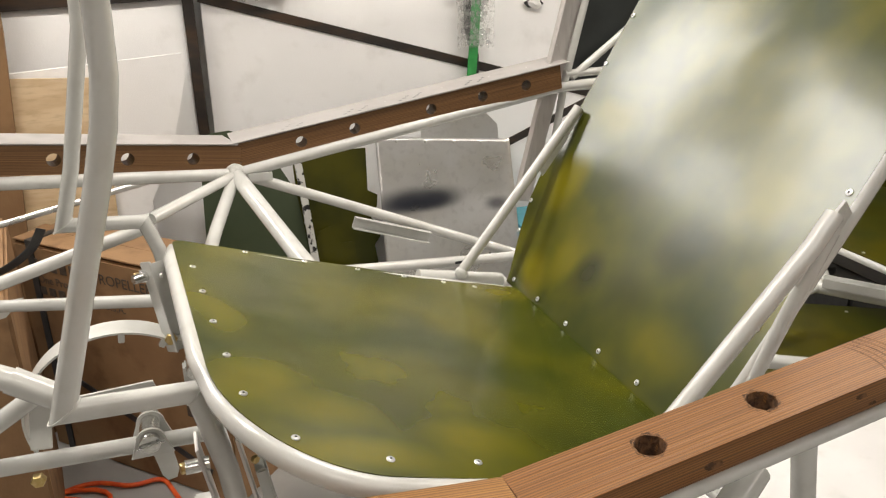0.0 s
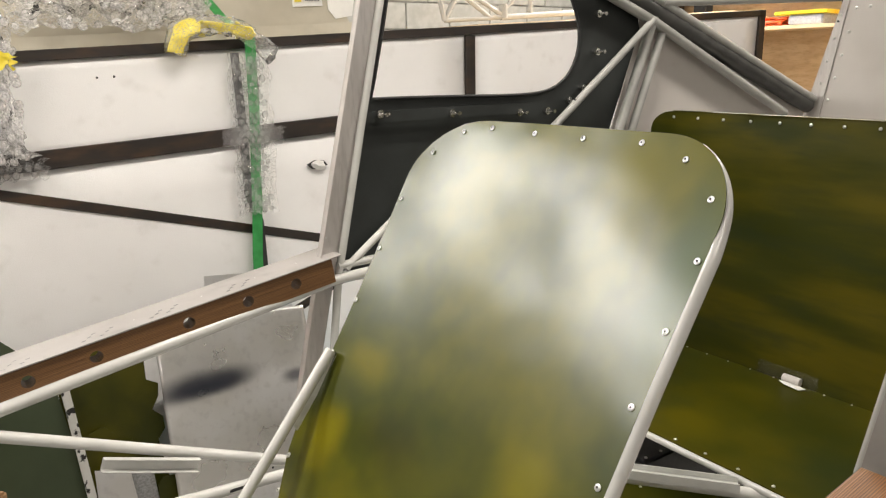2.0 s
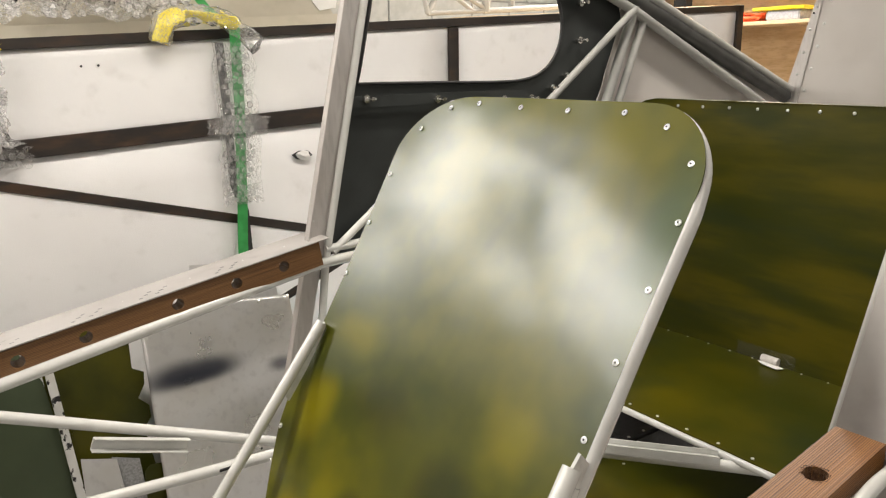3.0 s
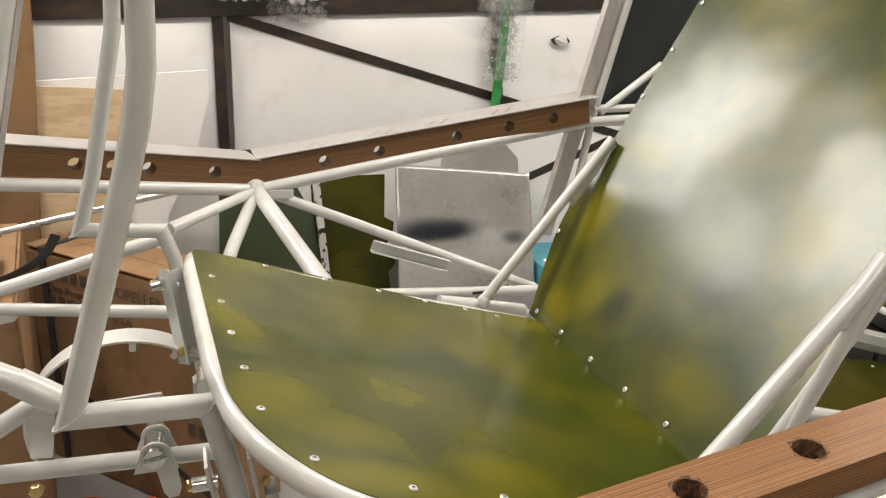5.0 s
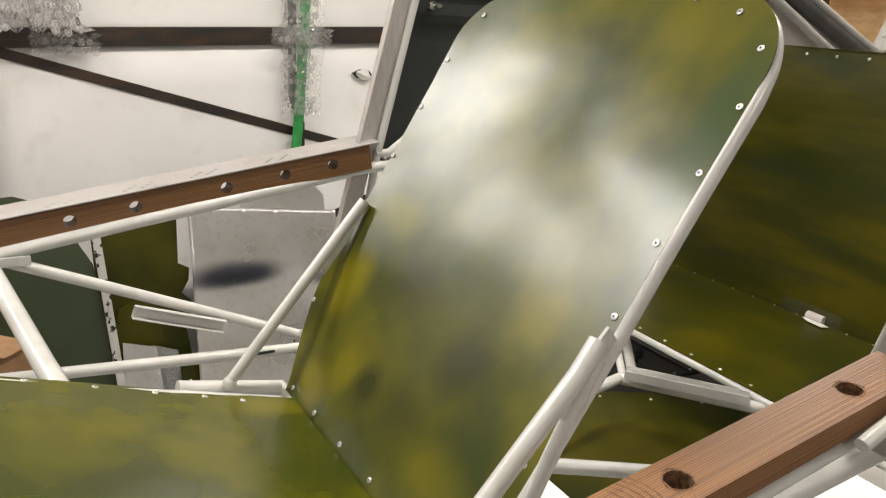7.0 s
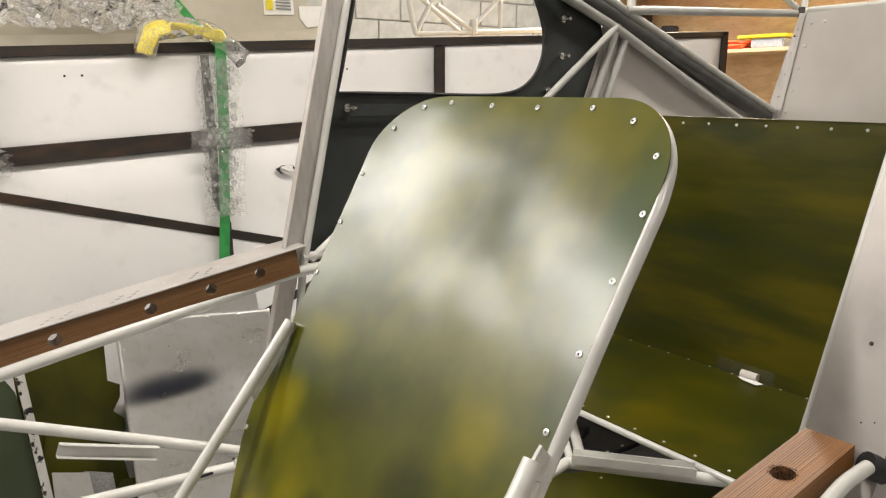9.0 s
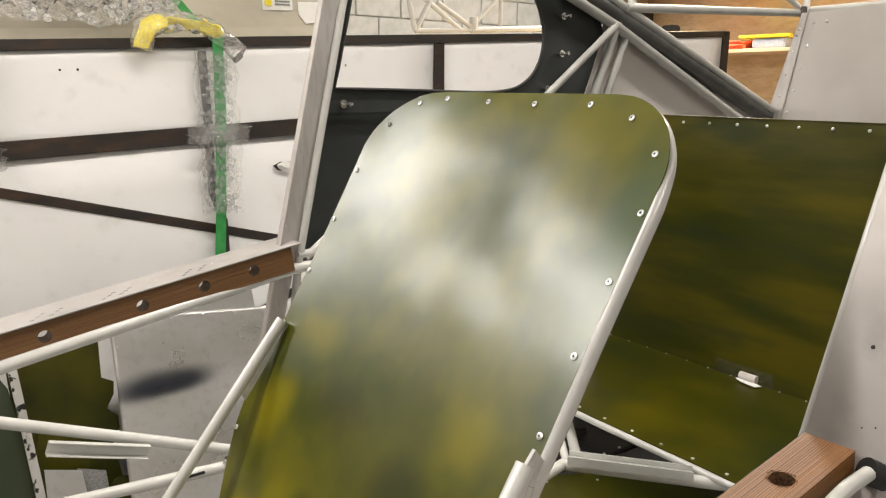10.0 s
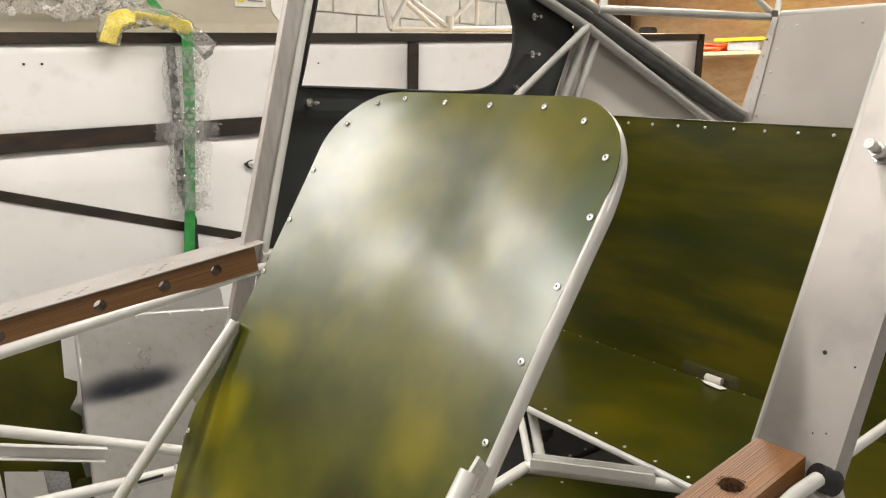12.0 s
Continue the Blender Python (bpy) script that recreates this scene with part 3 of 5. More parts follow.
def paper(outline, x, h, label):
    z = rise(x, 1.80) + h
    return part("label", prism(outline, (x, BY + 0.12 * h - 0.004, z), (1, 0, 0.054), (0, 0.12, 1), 0.003), PAPER, beige, label, smooth=None)


tag = paper([(0, 0), (0.135, 0), (0.135, 0.085), (0, 0.095)], 1.575, 0.125, "white paper label with small print")
for k in range(5):
    part("print_bar", box((1.63, BY + 0.004 + 0.002 * k, 2.0 + 0.013 * k), (1.695, BY + 0.009 + 0.002 * k, 2.005 + 0.013 * k)), GREY_INK, tag, smooth=None)
part("print_mark", box((1.585, BY + 0.003, 1.995), (1.612, BY + 0.012, 2.04)), YELLOW, tag, "yellow mark", smooth=None)
paper([(0, 0.04), (0.03, 0.0), (0.11, 0.01), (0.13, 0.09), (0.0, 0.09)], 1.735, 0.07, "curled white paper label")


beige.location += SET


# ---- bubble wrap, straps and tape on the crate ----
def bubble_sheet(spots, r, y, drape):
    bm = bmesh.new()
    for x, z in spots:
        rr = r * random.uniform(0.75, 1.1)
        n0 = len(bm.verts)
        g = bmesh.ops.create_uvsphere(bm, u_segments=10, v_segments=6, radius=rr)
        for v in g["verts"]:
            v.co = Vector((x + v.co.x + random.gauss(0, 0.0008), y + drape(x, z) + v.co.y * 0.55, z + v.co.z + random.gauss(0, 0.0008)))
    return bm


def crumple(x0, x1, z0, z1, y, amp, seed, ragged=0.02, nx=26, nz=30, lean=0.0):
    """A thin crumpled sheet with ragged edges."""
    bm = bmesh.new()
    g = []
    for i in range(nx + 1):
        col = []
        for k in range(nz + 1):
            s, q = i / nx, k / nz
            e = ragged * noise.noise((q * 9, s * 3, seed)) * (1 if s in (0.0, 1.0) else 0.4)
            f = ragged * noise.noise((s * 9, q * 3, seed + 5))
            x, z = x0 + (x1 - x0) * s + e, z0 + (z1 - z0) * q + f
            yy = y - lean * q + amp * noise.noise((x * 28, z * 28, seed)) + amp * 0.6 * noise.noise((x * 70, z * 70, seed))
            col.append(bm.verts.new((x, yy, z)))
        g.append(col)
    for i in range(nx):
        for k in range(nz):
            bm.faces.new((g[i][k], g[i + 1][k], g[i + 1][k + 1], g[i][k + 1]))
    return bm


def wrap(x, y, z0, z1, wide, seed, label):
    e = thing("bubble_wrap", (x, y, z0), label, "bubble wrap")
    e.location += SET
    part("film", crumple(x - wide / 2, x + wide / 2, z0, z1, y - 0.012, 0.012, seed), BUBBLE, e, smooth=40)
    spots, row, z = [], 0, z0 + 0.015
    while z < z1 - 0.01:
        c = x - wide * 0.36 + (0.011 if row % 2 else 0)
        while c < x + wide * 0.36:
            if random.random() < 0.82:
                spots.append((c, z))
            c += 0.025
        z, row = z + 0.021, row + 1
    tagged(part("bubble_layer", bubble_sheet(spots, 0.0115, y - 0.014, lambda a, b: 0.006 * noise.noise((a * 20, b * 20, seed))), BUBBLE_CELL, e, smooth=60), kind="stuff")
    return e


SX = 1.215
wrap(SX, WY - 0.062, 1.235, 1.80, 0.15, 2.0, "crumpled clear bubble wrap hanging under the strap")
wrap(SX - 0.005, WY - 0.075, 1.485, 1.545, 0.22, 3.0, "short clear bubble wrap padding round the bar")
wrap(0.46, WY - 0.03, 1.425, 1.485, 0.19, 4.0, "short clear bubble wrap padding round the bar")
green = thing("ratchet_strap", (SX, WY, 0.9), "green woven strap pulled down over the crate", "strap")


def webbing(points, wide):
    """A flat strap: a thin band that follows the points, wide along x."""
    bm = bmesh.new()
    rows = [[bm.verts.new((x + s * wide / 2, y + d, z)) for s, d in ((-1, 0), (1, 0), (1, 0.0025), (-1, 0.0025))] for x, y, z in points]
    for p, q in zip(rows, rows[1:]):
        for k in range(4):
            bm.faces.new((p[k], p[(k + 1) % 4], q[(k + 1) % 4], q[k]))
    bm.faces.new(rows[0][::-1]), bm.faces.new(rows[-1])
    return bm


part("webbing", webbing([(SX + 0.0, 3.2, 2.5), (SX + 0.0, 3.14, 2.02), (SX + 0.012, 2.98, 1.93), (SX + 0.02, WY - 0.055, 1.85), (SX + 0.018, WY - 0.052, 1.6), (SX + 0.002, WY - 0.05, 1.25), (SX - 0.008, WY - 0.045, 1.08), (SX - 0.012, WY - 0.04, 0.85)], 0.038), STRAP, green, smooth=30)
dark = thing("hanging_strap", (SX, WY, 0.9), "narrow black strap hanging beside the green one", "strap")
part("webbing", webbing([(SX - 0.034, WY - 0.04, 1.80), (SX - 0.026, WY - 0.04, 1.6), (SX - 0.022, WY - 0.04, 1.3), (SX + 0.012, WY - 0.038, 1.2), (SX + 0.016, WY - 0.036, 1.05), (SX + 0.022, WY - 0.036, 0.88)], 0.03), BLACK_STRAP, dark, smooth=30)
yel = thing("yellow_wrapping", (SX - 0.1, WY, 1.80), "yellow plastic strip bundled in bubble wrap over the crate's rim", "wrapping")
line = rounded([(0.975, WY - 0.06, 1.80), (0.995, WY - 0.065, 1.875), (1.10, WY - 0.065, 1.895), (1.22, WY - 0.065, 1.870), (1.31, WY - 0.06, 1.79)], 0.05)
roll = sweep(line, 0.042, 14, squash=0.55)
bmesh.ops.subdivide_edges(roll, edges=roll.edges[:], cuts=1)
for v in roll.verts:
    v.co += 0.014 * noise.noise_vector(v.co * 35)
part("wrap", roll, BUBBLE, yel, "clear crumpled wrap", smooth=40)
for seg_line, wide in ((line[:8], 0.031), (line[7:14], 0.016), (line[13:-2], 0.026)):
    strip = sweep(seg_line, wide, 10, squash=0.35)
    bmesh.ops.subdivide_edges(strip, edges=strip.edges[:], cuts=1)
    for v in strip.verts:
        v.co += 0.012 * noise.noise_vector(v.co * 30)
    part("strip", strip, YELLOW, yel, "yellow strip", smooth=40)


def clump(x0, x1, y, z0, z1, seed, label):
    e = thing("bubble_wrap", ((x0 + x1) / 2, y, z0), label, "bubble wrap")
    part("film", crumple(x0, x1, z0, z1, y, 0.05, seed, 0.06, 36, 20), BUBBLE_HEAP, e, smooth=30)
    part("fold", crumple(x0 + 0.03, x1 - 0.02, z0 + 0.03, z1, y - 0.04, 0.06, seed + 3, 0.06, 40, 24), BUBBLE_HEAP, e, smooth=30)
    spots = [(random.uniform(x0, x1), random.uniform(z0, z1)) for _ in range(170)]
    tagged(part("bubble_layer", bubble_sheet(spots, 0.014, y - 0.05, lambda a, b: 0.05 * noise.noise((a * 12, b * 12, seed))), BUBBLE_HEAP, e, smooth=60), kind="stuff")
    return e


clump(0.52, 1.15, 2.93, 1.885, 2.12, 7.0, "large heap of clear bubble wrap on the crate")
clump(0.20, 0.50, 2.72, 1.49, 2.0, 9.0, "clear bubble wrap hanging over the crate's rim")
part("strip", crumple(0.34, 0.50, 1.76, 1.80, 2.66, 0.01, 4.4, 0.02), YELLOW, yel, "yellow strip", smooth=40)

# ---- board with a second tube frame, on the crate ----
board = tagged(part("plywood_board", prism([(2.35, 0.0), (4.2, 0.0), (4.2, 1.1), (2.35, 1.1)], (0, 2.9, rise(0, 1.806)), (1, 0, 0.054), (0, 1, 0), 0.018), PLY, None, smooth=None), "loose plywood board lying across the crate", "board")
far_frame = thing("tube_frame", (3.2, 3.5, 1.95), "small white welded tube frame lying on the plywood board", "tube frame")
zb = lambda x: rise(x, 1.845)
fz = lambda x, z: (x, 3.3, z)
for a, b, r in [(fz(2.80, 1.975), fz(4.1, 2.06), 0.016), (fz(2.447, 1.955), fz(2.38, 2.22), 0.013), (fz(2.447, 1.955), fz(2.60, 2.20), 0.013), (fz(2.447, 1.955), fz(2.80, 1.975), 0.012), (fz(2.726, 1.975), fz(2.44, 2.15), 0.012),
                (fz(2.819, 1.98), fz(2.58, 2.10), 0.012), (fz(2.819, 1.97), fz(2.817, 2.04), 0.022), (fz(2.83, 2.02), fz(3.02, 2.18), 0.012), (fz(3.0, 2.0), fz(3.0, 2.25), 0.012), (fz(3.6, 2.03), fz(3.4, 2.25), 0.012)]:
    tube(far_frame, [a, b], r, seg=10)

# ---- shelf rack ----
SHX = 5.5
rack = thing("plywood_shelf", (SHX, 3.3, 0), "raw plywood shelf rack against the block wall", "shelf")
part("back_panel", box((SHX, 1.4, 0), (SHX + 0.02, 4.35, 3.0), 0.002), PLY, rack, smooth=None)
part("shelf_board", box((SHX - 0.42, 1.4, 1.93), (SHX - 0.004, 4.35, 1.955), 0.002), PLY, rack, smooth=None)
part("shelf_board", box((SHX - 0.42, 1.4, 1.335), (SHX - 0.004, 4.35, 1.36), 0.002), PLY, rack, smooth=None)
part("shelf_board", box((SHX - 0.42, 1.4, 2.42), (SHX - 0.004, 4.35, 2.445), 0.002), PLY, rack, smooth=None)
part("upright", box((SHX - 0.42, 4.355, 0), (SHX + 0.02, 4.375, 3.0), 0.002), PLY, rack, smooth=None)
cordc = thing("extension_cord", (SHX - 0.2, 3.3, 1.955), "coiled orange extension cord on the plywood shelf", "cord")
pts = []
for k in range(120):
    t = k / 120 * 2 * math.pi * 7
    pts.append((SHX - 0.24 + 0.11 * math.sin(t) + 0.02 * math.sin(k * 1.3), 3.42 + 0.17 * math.cos(t * 1.02) + 0.02 * math.sin(k * 0.7), 1.967 + 0.05 * (k / 120) + 0.006 * math.sin(k)))
part("cable", sweep(pts, 0.008, 8), ORANGE, cordc, smooth=60)
casey = thing("tool_case", (SHX - 0.25, 3.06, 1.955), "grey and yellow flat tool case on the plywood shelf", "tool case")
part("case", box((SHX - 0.38, 2.90, 1.956), (SHX - 0.12, 3.14, 2.02), 0.008), material("grey_plastic", (0.3, 0.32, 0.36), 0.5, vary=(0.4, 0.42, 0.46), scale=60), casey)
part("lid", box((SHX - 0.39, 2.87, 2.021), (SHX - 0.10, 3.24, 2.045), 0.006), YELLOW, casey, "yellow lid")
meter = thing("plug_adapter", (SHX - 0.2, 3.3, 1.36), "yellow and blue plug adapter with black lead", "adapter")
part("body", box((SHX - 0.32, 3.22, 1.361), (SHX - 0.2, 3.34, 1.44), 0.012), YELLOW, meter)
part("lead", sweep(rounded([(SHX - 0.26, 3.3, 1.43), (SHX - 0.28, 3.36, 1.53), (SHX - 0.3, 3.48, 1.51), (SHX - 0.3, 3.52, 1.38)], 0.05), 0.007, 8), DARK, meter, smooth=60)
part("plug", sweep([(SHX - 0.27, 3.32, 1.46), (SHX - 0.28, 3.26, 1.55), (SHX - 0.28, 3.22, 1.59)], 0.022, 10), BLUE, meter, smooth=50)
for nm, lo, hi, mat, lab in [("black_tin", (SHX - 0.3, 3.86, 1.956), (SHX - 0.2, 3.97, 2.16), DARK, "black tin standing on the plywood shelf"), ("dark_box", (SHX - 0.35, 4.20, 1.956), (SHX - 0.1, 4.34, 2.3), IRON, "dark box standing on the plywood shelf"), ("paper_stack", (SHX - 0.35, 2.5, 2.446), (SHX - 0.1, 2.8, 2.48), PAPER, "small stack of white paper on the shelf")]:
    tagged(part(nm, box(lo, hi, 0.01), mat), lab, nm.split("_")[1])

# ---- sheets leaning on the crate ----
def leaning(name, outline, y_foot, y_top, z_top, mat, label, category, thick=0.0016, holes=()):
    """A sheet with its outline given in (x, height), its foot at y_foot, leaning back to y_top at height z_top."""
    k = (y_top - y_foot) / z_top
    ob = part(name, prism(outline, (0, y_foot, 0), (1, 0, 0), (0, k, 1), thick), mat, None, smooth=None)
    tagged(ob, label, category)
    for x, z in holes:
        stud(ob, "rivet_hole", SMALL_RIVET, (x, y_foot + k * z - 0.002, z), (0, -1, 0.1), 1.6)
    return ob


leaning("green_sheet", [(0.12, 0.0), (0.57, 0.0), (0.47, 0.80), (0.40, 0.93), (0.33, 1.0), (0.27, 1.02), (0.20, 1.015), (0.17, 0.98)], 2.38, 2.58, 1.0, GREEN_SHEET, "dark green primed metal sheet with rounded corner leaning on the crate", "metal sheet", holes=[(0.52, 0.45), (0.505, 0.57), (0.49, 0.69)])
leaning("olive_sheet", [(0.50, 0.0), (0.80, 0.0), (0.79, 0.30), (0.755, 0.45), (0.74, 0.57), (0.765, 0.60), (0.765, 0.64), (0.735, 0.67), (0.76, 0.71), (0.765, 0.75), (0.73, 0.77), (0.735, 0.92), (0.47, 0.92)], 2.42, 2.60, 1.0, OLIVE_SHEET, "olive lacquered metal sheet with notched edge leaning on the crate", "metal sheet")
leaning("olive_offcut", [(0.52, 0.0), (0.70, 0.0), (0.66, 0.60), (0.61, 0.60), (0.605, 0.635), (0.58, 0.665), (0.535, 0.65), (0.52, 0.60)], 2.40, 2.58, 1.0, OLIVE_SHEET, "small olive metal offcut leaning on a larger sheet", "metal sheet")
leaning("olive_offcut", [(0.68, 0.0), (0.86, 0.0), (0.85, 0.44), (0.84, 0.465), (0.725, 0.48), (0.705, 0.46)], 2.36, 2.52, 1.0, OLIVE_SHEET, "small olive metal plate with rivet holes", "metal sheet", holes=[(0.73, 0.40), (0.82, 0.42), (0.83, 0.25), (0.74, 0.22)])
leaning("grey_offcut", [(0.60, 0.0), (0.73, 0.0), (0.70, 0.50), (0.62, 0.53)], 2.38, 2.54, 1.0, GREY_INK, "dark grey painted metal offcut", "metal sheet")
leaning("aluminium_offcut", [(0.52, 0.0), (0.68, 0.0), (0.63, 0.53), (0.53, 0.56)], 2.36, 2.52, 1.0, ALU, "bare aluminium offcut with rivet holes", "metal sheet", holes=[(0.64, 0.28), (0.635, 0.36), (0.63, 0.44)])
leaning("aluminium_angle", [(0.535, 0.0), (0.56, 0.0), (0.492, 0.93), (0.468, 0.93)], 2.34, 2.56, 1.0, ALU_DIRTY, "narrow drilled aluminium strip leaning on the sheets", "metal strip", thick=0.012)
# large bent aluminium sheet with a pressed hollow
bm = bmesh.new()
g = []
NX, NZ = 44, 80
for i in range(NX + 1):
    s = i / NX
    col = []
    for k in range(NZ + 1):
        q = k / NZ
        x = 0.74 + (0.55 - 0.02 * q) * s + 0.03 * q
        z = 0.955 * q - 0.05 * s * q
        rising = min(1.0, max(0.0, (q - 0.705) / 0.085))
        fold = rising * rising * (3 - 2 * rising) * (1.0 if q < 0.79 else math.exp(-((q - 0.79) / 0.07) ** 2))
        wide = math.exp(-(abs(s - 0.24) / 0.33) ** 4) + 0.6 * math.exp(-((s - 0.95) / 0.08) ** 2)
        y = 2.25 + 0.33 * q + 0.006 * math.sin(s * 3.0) - 0.010 * fold * wide + 0.002 * math.sin(q * 9 + s)
        col.append(bm.verts.new((x, y, z)))
    g.append(col)
for i in range(NX):
    for k in range(NZ):
        bm.faces.new((g[i][k], g[i + 1][k], g[i + 1][k + 1], g[i][k + 1]))
big = tagged(part("aluminium_sheet", bm, ALU_REFLECTION, None, smooth=70), "large bare aluminium sheet with a painted dark reflection, leaning on the crate", "metal sheet")
md = big.modifiers.new("thick", "SOLIDIFY")
md.thickness = 0.0016
for x, z in ((0.85, 0.935), (0.96, 0.925), (1.07, 0.915), (1.18, 0.905), (0.785, 0.86), (0.78, 0.80)):
    stud(big, "rivet_hole", SMALL_RIVET, (x, 2.25 + 0.33 * z / 0.93 - 0.004, z), (0, -1, 0.15), 2.2)
leaning("aluminium_plate", [(0.86, 0.0), (1.33, 0.0), (1.28, 0.95), (1.20, 1.03), (0.98, 1.05)], 2.46, 2.66, 1.0, ALU, "second bare aluminium plate behind the sheet", "metal sheet", holes=[(1.0, 1.01), (1.1, 0.995), (1.19, 0.98)])
tagged(part("teal_box", box((1.31, 2.42, 0), (1.62, 2.7, 0.58), 0.006), TEAL), "teal cardboard box beside the crate", "box")

# ---- cardboard, plywood and foam at the crate's end ----
leaning("cardboard_sheet", [(-1.3, 0.0), (-0.42, 0.0), (-0.385, 0.75), (-0.34, 1.35), (-0.33, 1.75), (-1.3, 1.75)], 2.60, 2.68, 1.75, CARD, "tall brown cardboard sheet leaning on the crate", "cardboard", thick=0.02)
leaning("plywood_sheet", [(-0.46, 0.0), (-0.06, 0.0), (-0.115, 0.73), (-0.098, 1.20), (-0.36, 1.21)], 2.63, 2.69, 1.2, PLY, "plywood offcut leaning on the crate", "plywood", thick=0.014)
leaning("foam_sheet", [(-0.36, 0.0), (0.02, 0.0), (0.0, 0.77), (0.03, 0.83), (0.105, 1.0), (0.12, 1.05), (0.157, 1.18), (0.155, 1.26), (-0.36, 1.22)], 2.67, 2.735, 1.25, FOAM, "white foam sheet with a torn edge leaning on the crate", "foam sheet", thick=0.03)

carton = thing("shipping_carton", (-0.25, 2.15, 0), "long brown shipping carton with dark print and black bands", "carton")
R = pose(-0.16, 2.26, 0.0, 0, 0, -45)
part("body", box((-0.36, 0.0, 0.0), (0.42, 0.22, 0.745), 0.006, R), CARD, carton)
part("flap", box((-0.36, 0.0, 0.752), (0.42, 0.105, 0.757), 0.0015, R), CARD, carton)
part("flap", box((-0.36, 0.11, 0.752), (0.42, 0.225, 0.757), 0.0015, R @ pose(0, 0, -0.01, 2, 0, 0)), CARD, carton, "slightly raised top flap")
part("tape", box((-0.37, 0.09, 0.7575), (0.43, 0.13, 0.7585), 0, R), CARD, carton, "brown packing tape", smooth=None)
part("band", box((-0.30, -0.004, 0.0), (-0.272, 0.226, 0.7615), 0.001, R @ pose(0, 0, 0, 0, 0, 0)), BLACK_STRAP, carton, "black plastic band", smooth=None)


def lettering(text, size, m, parent, mat=INK):
    cu = bpy.data.curves.new("print", "FONT")
    cu.body, cu.size, cu.extrude = text, size, 0.0004
    cu.materials.append(mat)
    ob = new("print", cu)
    ob.matrix_basis = m
    ob.parent = parent
    ob.matrix_parent_inverse = Matrix.Translation(-base_of(parent))
    return ob


lettering("One Propeller", 0.036, R @ pose(-0.275, -0.0015, 0.625, 90, 0, 0), carton)
lettering("PROPELLER", 0.046, R @ pose(-0.035, -0.0015, 0.668, 90, 0, 0), carton)
lettering("U.S.A.", 0.034, R @ pose(-0.008, -0.0015, 0.585, 90, 0, 0), carton)
lettering("AIR", 0.060, R @ pose(0.262, -0.0015, 0.355, 90, 0, 0), carton)
for x0, x1, z, h in ((-0.29, -0.06, 0.668, 0.036), (-0.275, -0.03, 0.585, 0.026), (0.262, 0.40, 0.285, 0.045)):
    n = int((x1 - x0) / 0.04)
    for k in range(n):
        part("print_bar", box((x0 + k * 0.04, -0.0025, z), (x0 + k * 0.04 + 0.026, -0.0005, z + h), 0, R), INK, carton, smooth=None)


def face_band(points, wide):
    """A flat band lying on the carton's long face along the points (along, height)."""
    for (x0, z0), (x1, z1) in zip(points, points[1:]):
        long = math.hypot(x1 - x0, z1 - z0)
        m = R @ Matrix.Translation((x0, 0, z0)) @ Matrix.Rotation(-math.atan2(z1 - z0, x1 - x0), 4, "Y")
        part("band", box((0, -0.006, -wide / 2), (long, -0.003, wide / 2), 0.0006, m), BLACK_STRAP, carton, "black plastic band", smooth=None)


face_band([(-0.25, 0.30), (-0.015, 0.712)], 0.026)
face_band([(-0.20, 0.30), (0.33, 0.10)], 0.022)
crate2 = thing("low_carton", (-0.75, 1.75, 0), "opened brown carton with bent flaps on the floor", "carton")
R2 = pose(-0.75, 2.05, 0.0, 0, 0, 8)
part("body", box((-0.42, -0.35, 0), (0.40, 0.3, 0.86), 0.008, R2), CARD, crate2)
part("flap", box((-0.42, -0.35, 0.862), (0.41, -0.02, 0.868), 0.002, R2 @ pose(0, 0, 0, 0, -3, 0)), CARD, crate2)
part("band", box((0.1, -0.357, 0), (0.14, 0.31, 0.88), 0.002, R2), BLACK_STRAP, crate2, "black plastic band", smooth=None)
part("loose_band", sweep(rounded([(-0.46, 1.86, 0.88), (-0.365, 1.85, 0.885), (-0.300, 1.85, 0.910), (-0.248, 1.85, 0.948), (-0.225, 1.86, 0.99)], 0.05), 0.015, 10, squash=0.14), BLACK_STRAP, crate2, "loose arched end of the black band", smooth=50)
tagged(part("lumber_offcut", box((-0.66, 1.72, 0.0), (-0.54, 1.86, 0.17), 0.006), PLY), "short pale lumber offcut on the floor", "lumber")

floor_cord = thing("orange_rope", (-0.35, 2.0, 0), "tangled orange cord lying on the concrete floor", "cord")
pts = []
for k in range(170):
    t = k / 170 * 2 * math.pi * 6.5
    pts.append((-0.45 + (0.2 + 0.05 * math.sin(t * 0.37)) * math.cos(t) + 0.05 * math.sin(k * 0.31), 2.08 + (0.08 + 0.05 * math.cos(t * 0.23)) * math.sin(t * 0.97), 0.012 + 0.05 * (0.5 + 0.5 * math.sin(k * 0.19)) * (k / 170)))
part("coil", sweep(pts, 0.0075, 8), ORANGE, floor_cord, smooth=60)
part("loose_end", sweep(rounded([(-0.45, 2.16, 0.02), (-0.30, 2.24, 0.012), (-0.17, 2.16, 0.012), (-0.08, 2.18, 0.012), (-0.03, 2.03, 0.012)], 0.08), 0.0075, 8), ORANGE, floor_cord, smooth=60)

# ---- aircraft fuselage frame ----
FAR, NEAR = 1.645, 0.478
fus = thing("aircraft_fuselage_frame", (0.6, 1.06, 0.6), "white painted welded steel tube aircraft fuselage frame under construction", "fuselage frame")
JX = 0.215
# upper longerons with their bend at the joint
far_long = [(-0.268, 1.49, 1.205), (0.196, 1.60, 1.147), (0.984, 1.645, 1.273), (2.2, FAR + 0.01, 1.33), (3.2, FAR - 0.05, 1.35)]
tube(fus, far_long, 0.0125, "longeron under the wooden rail", 0.02)
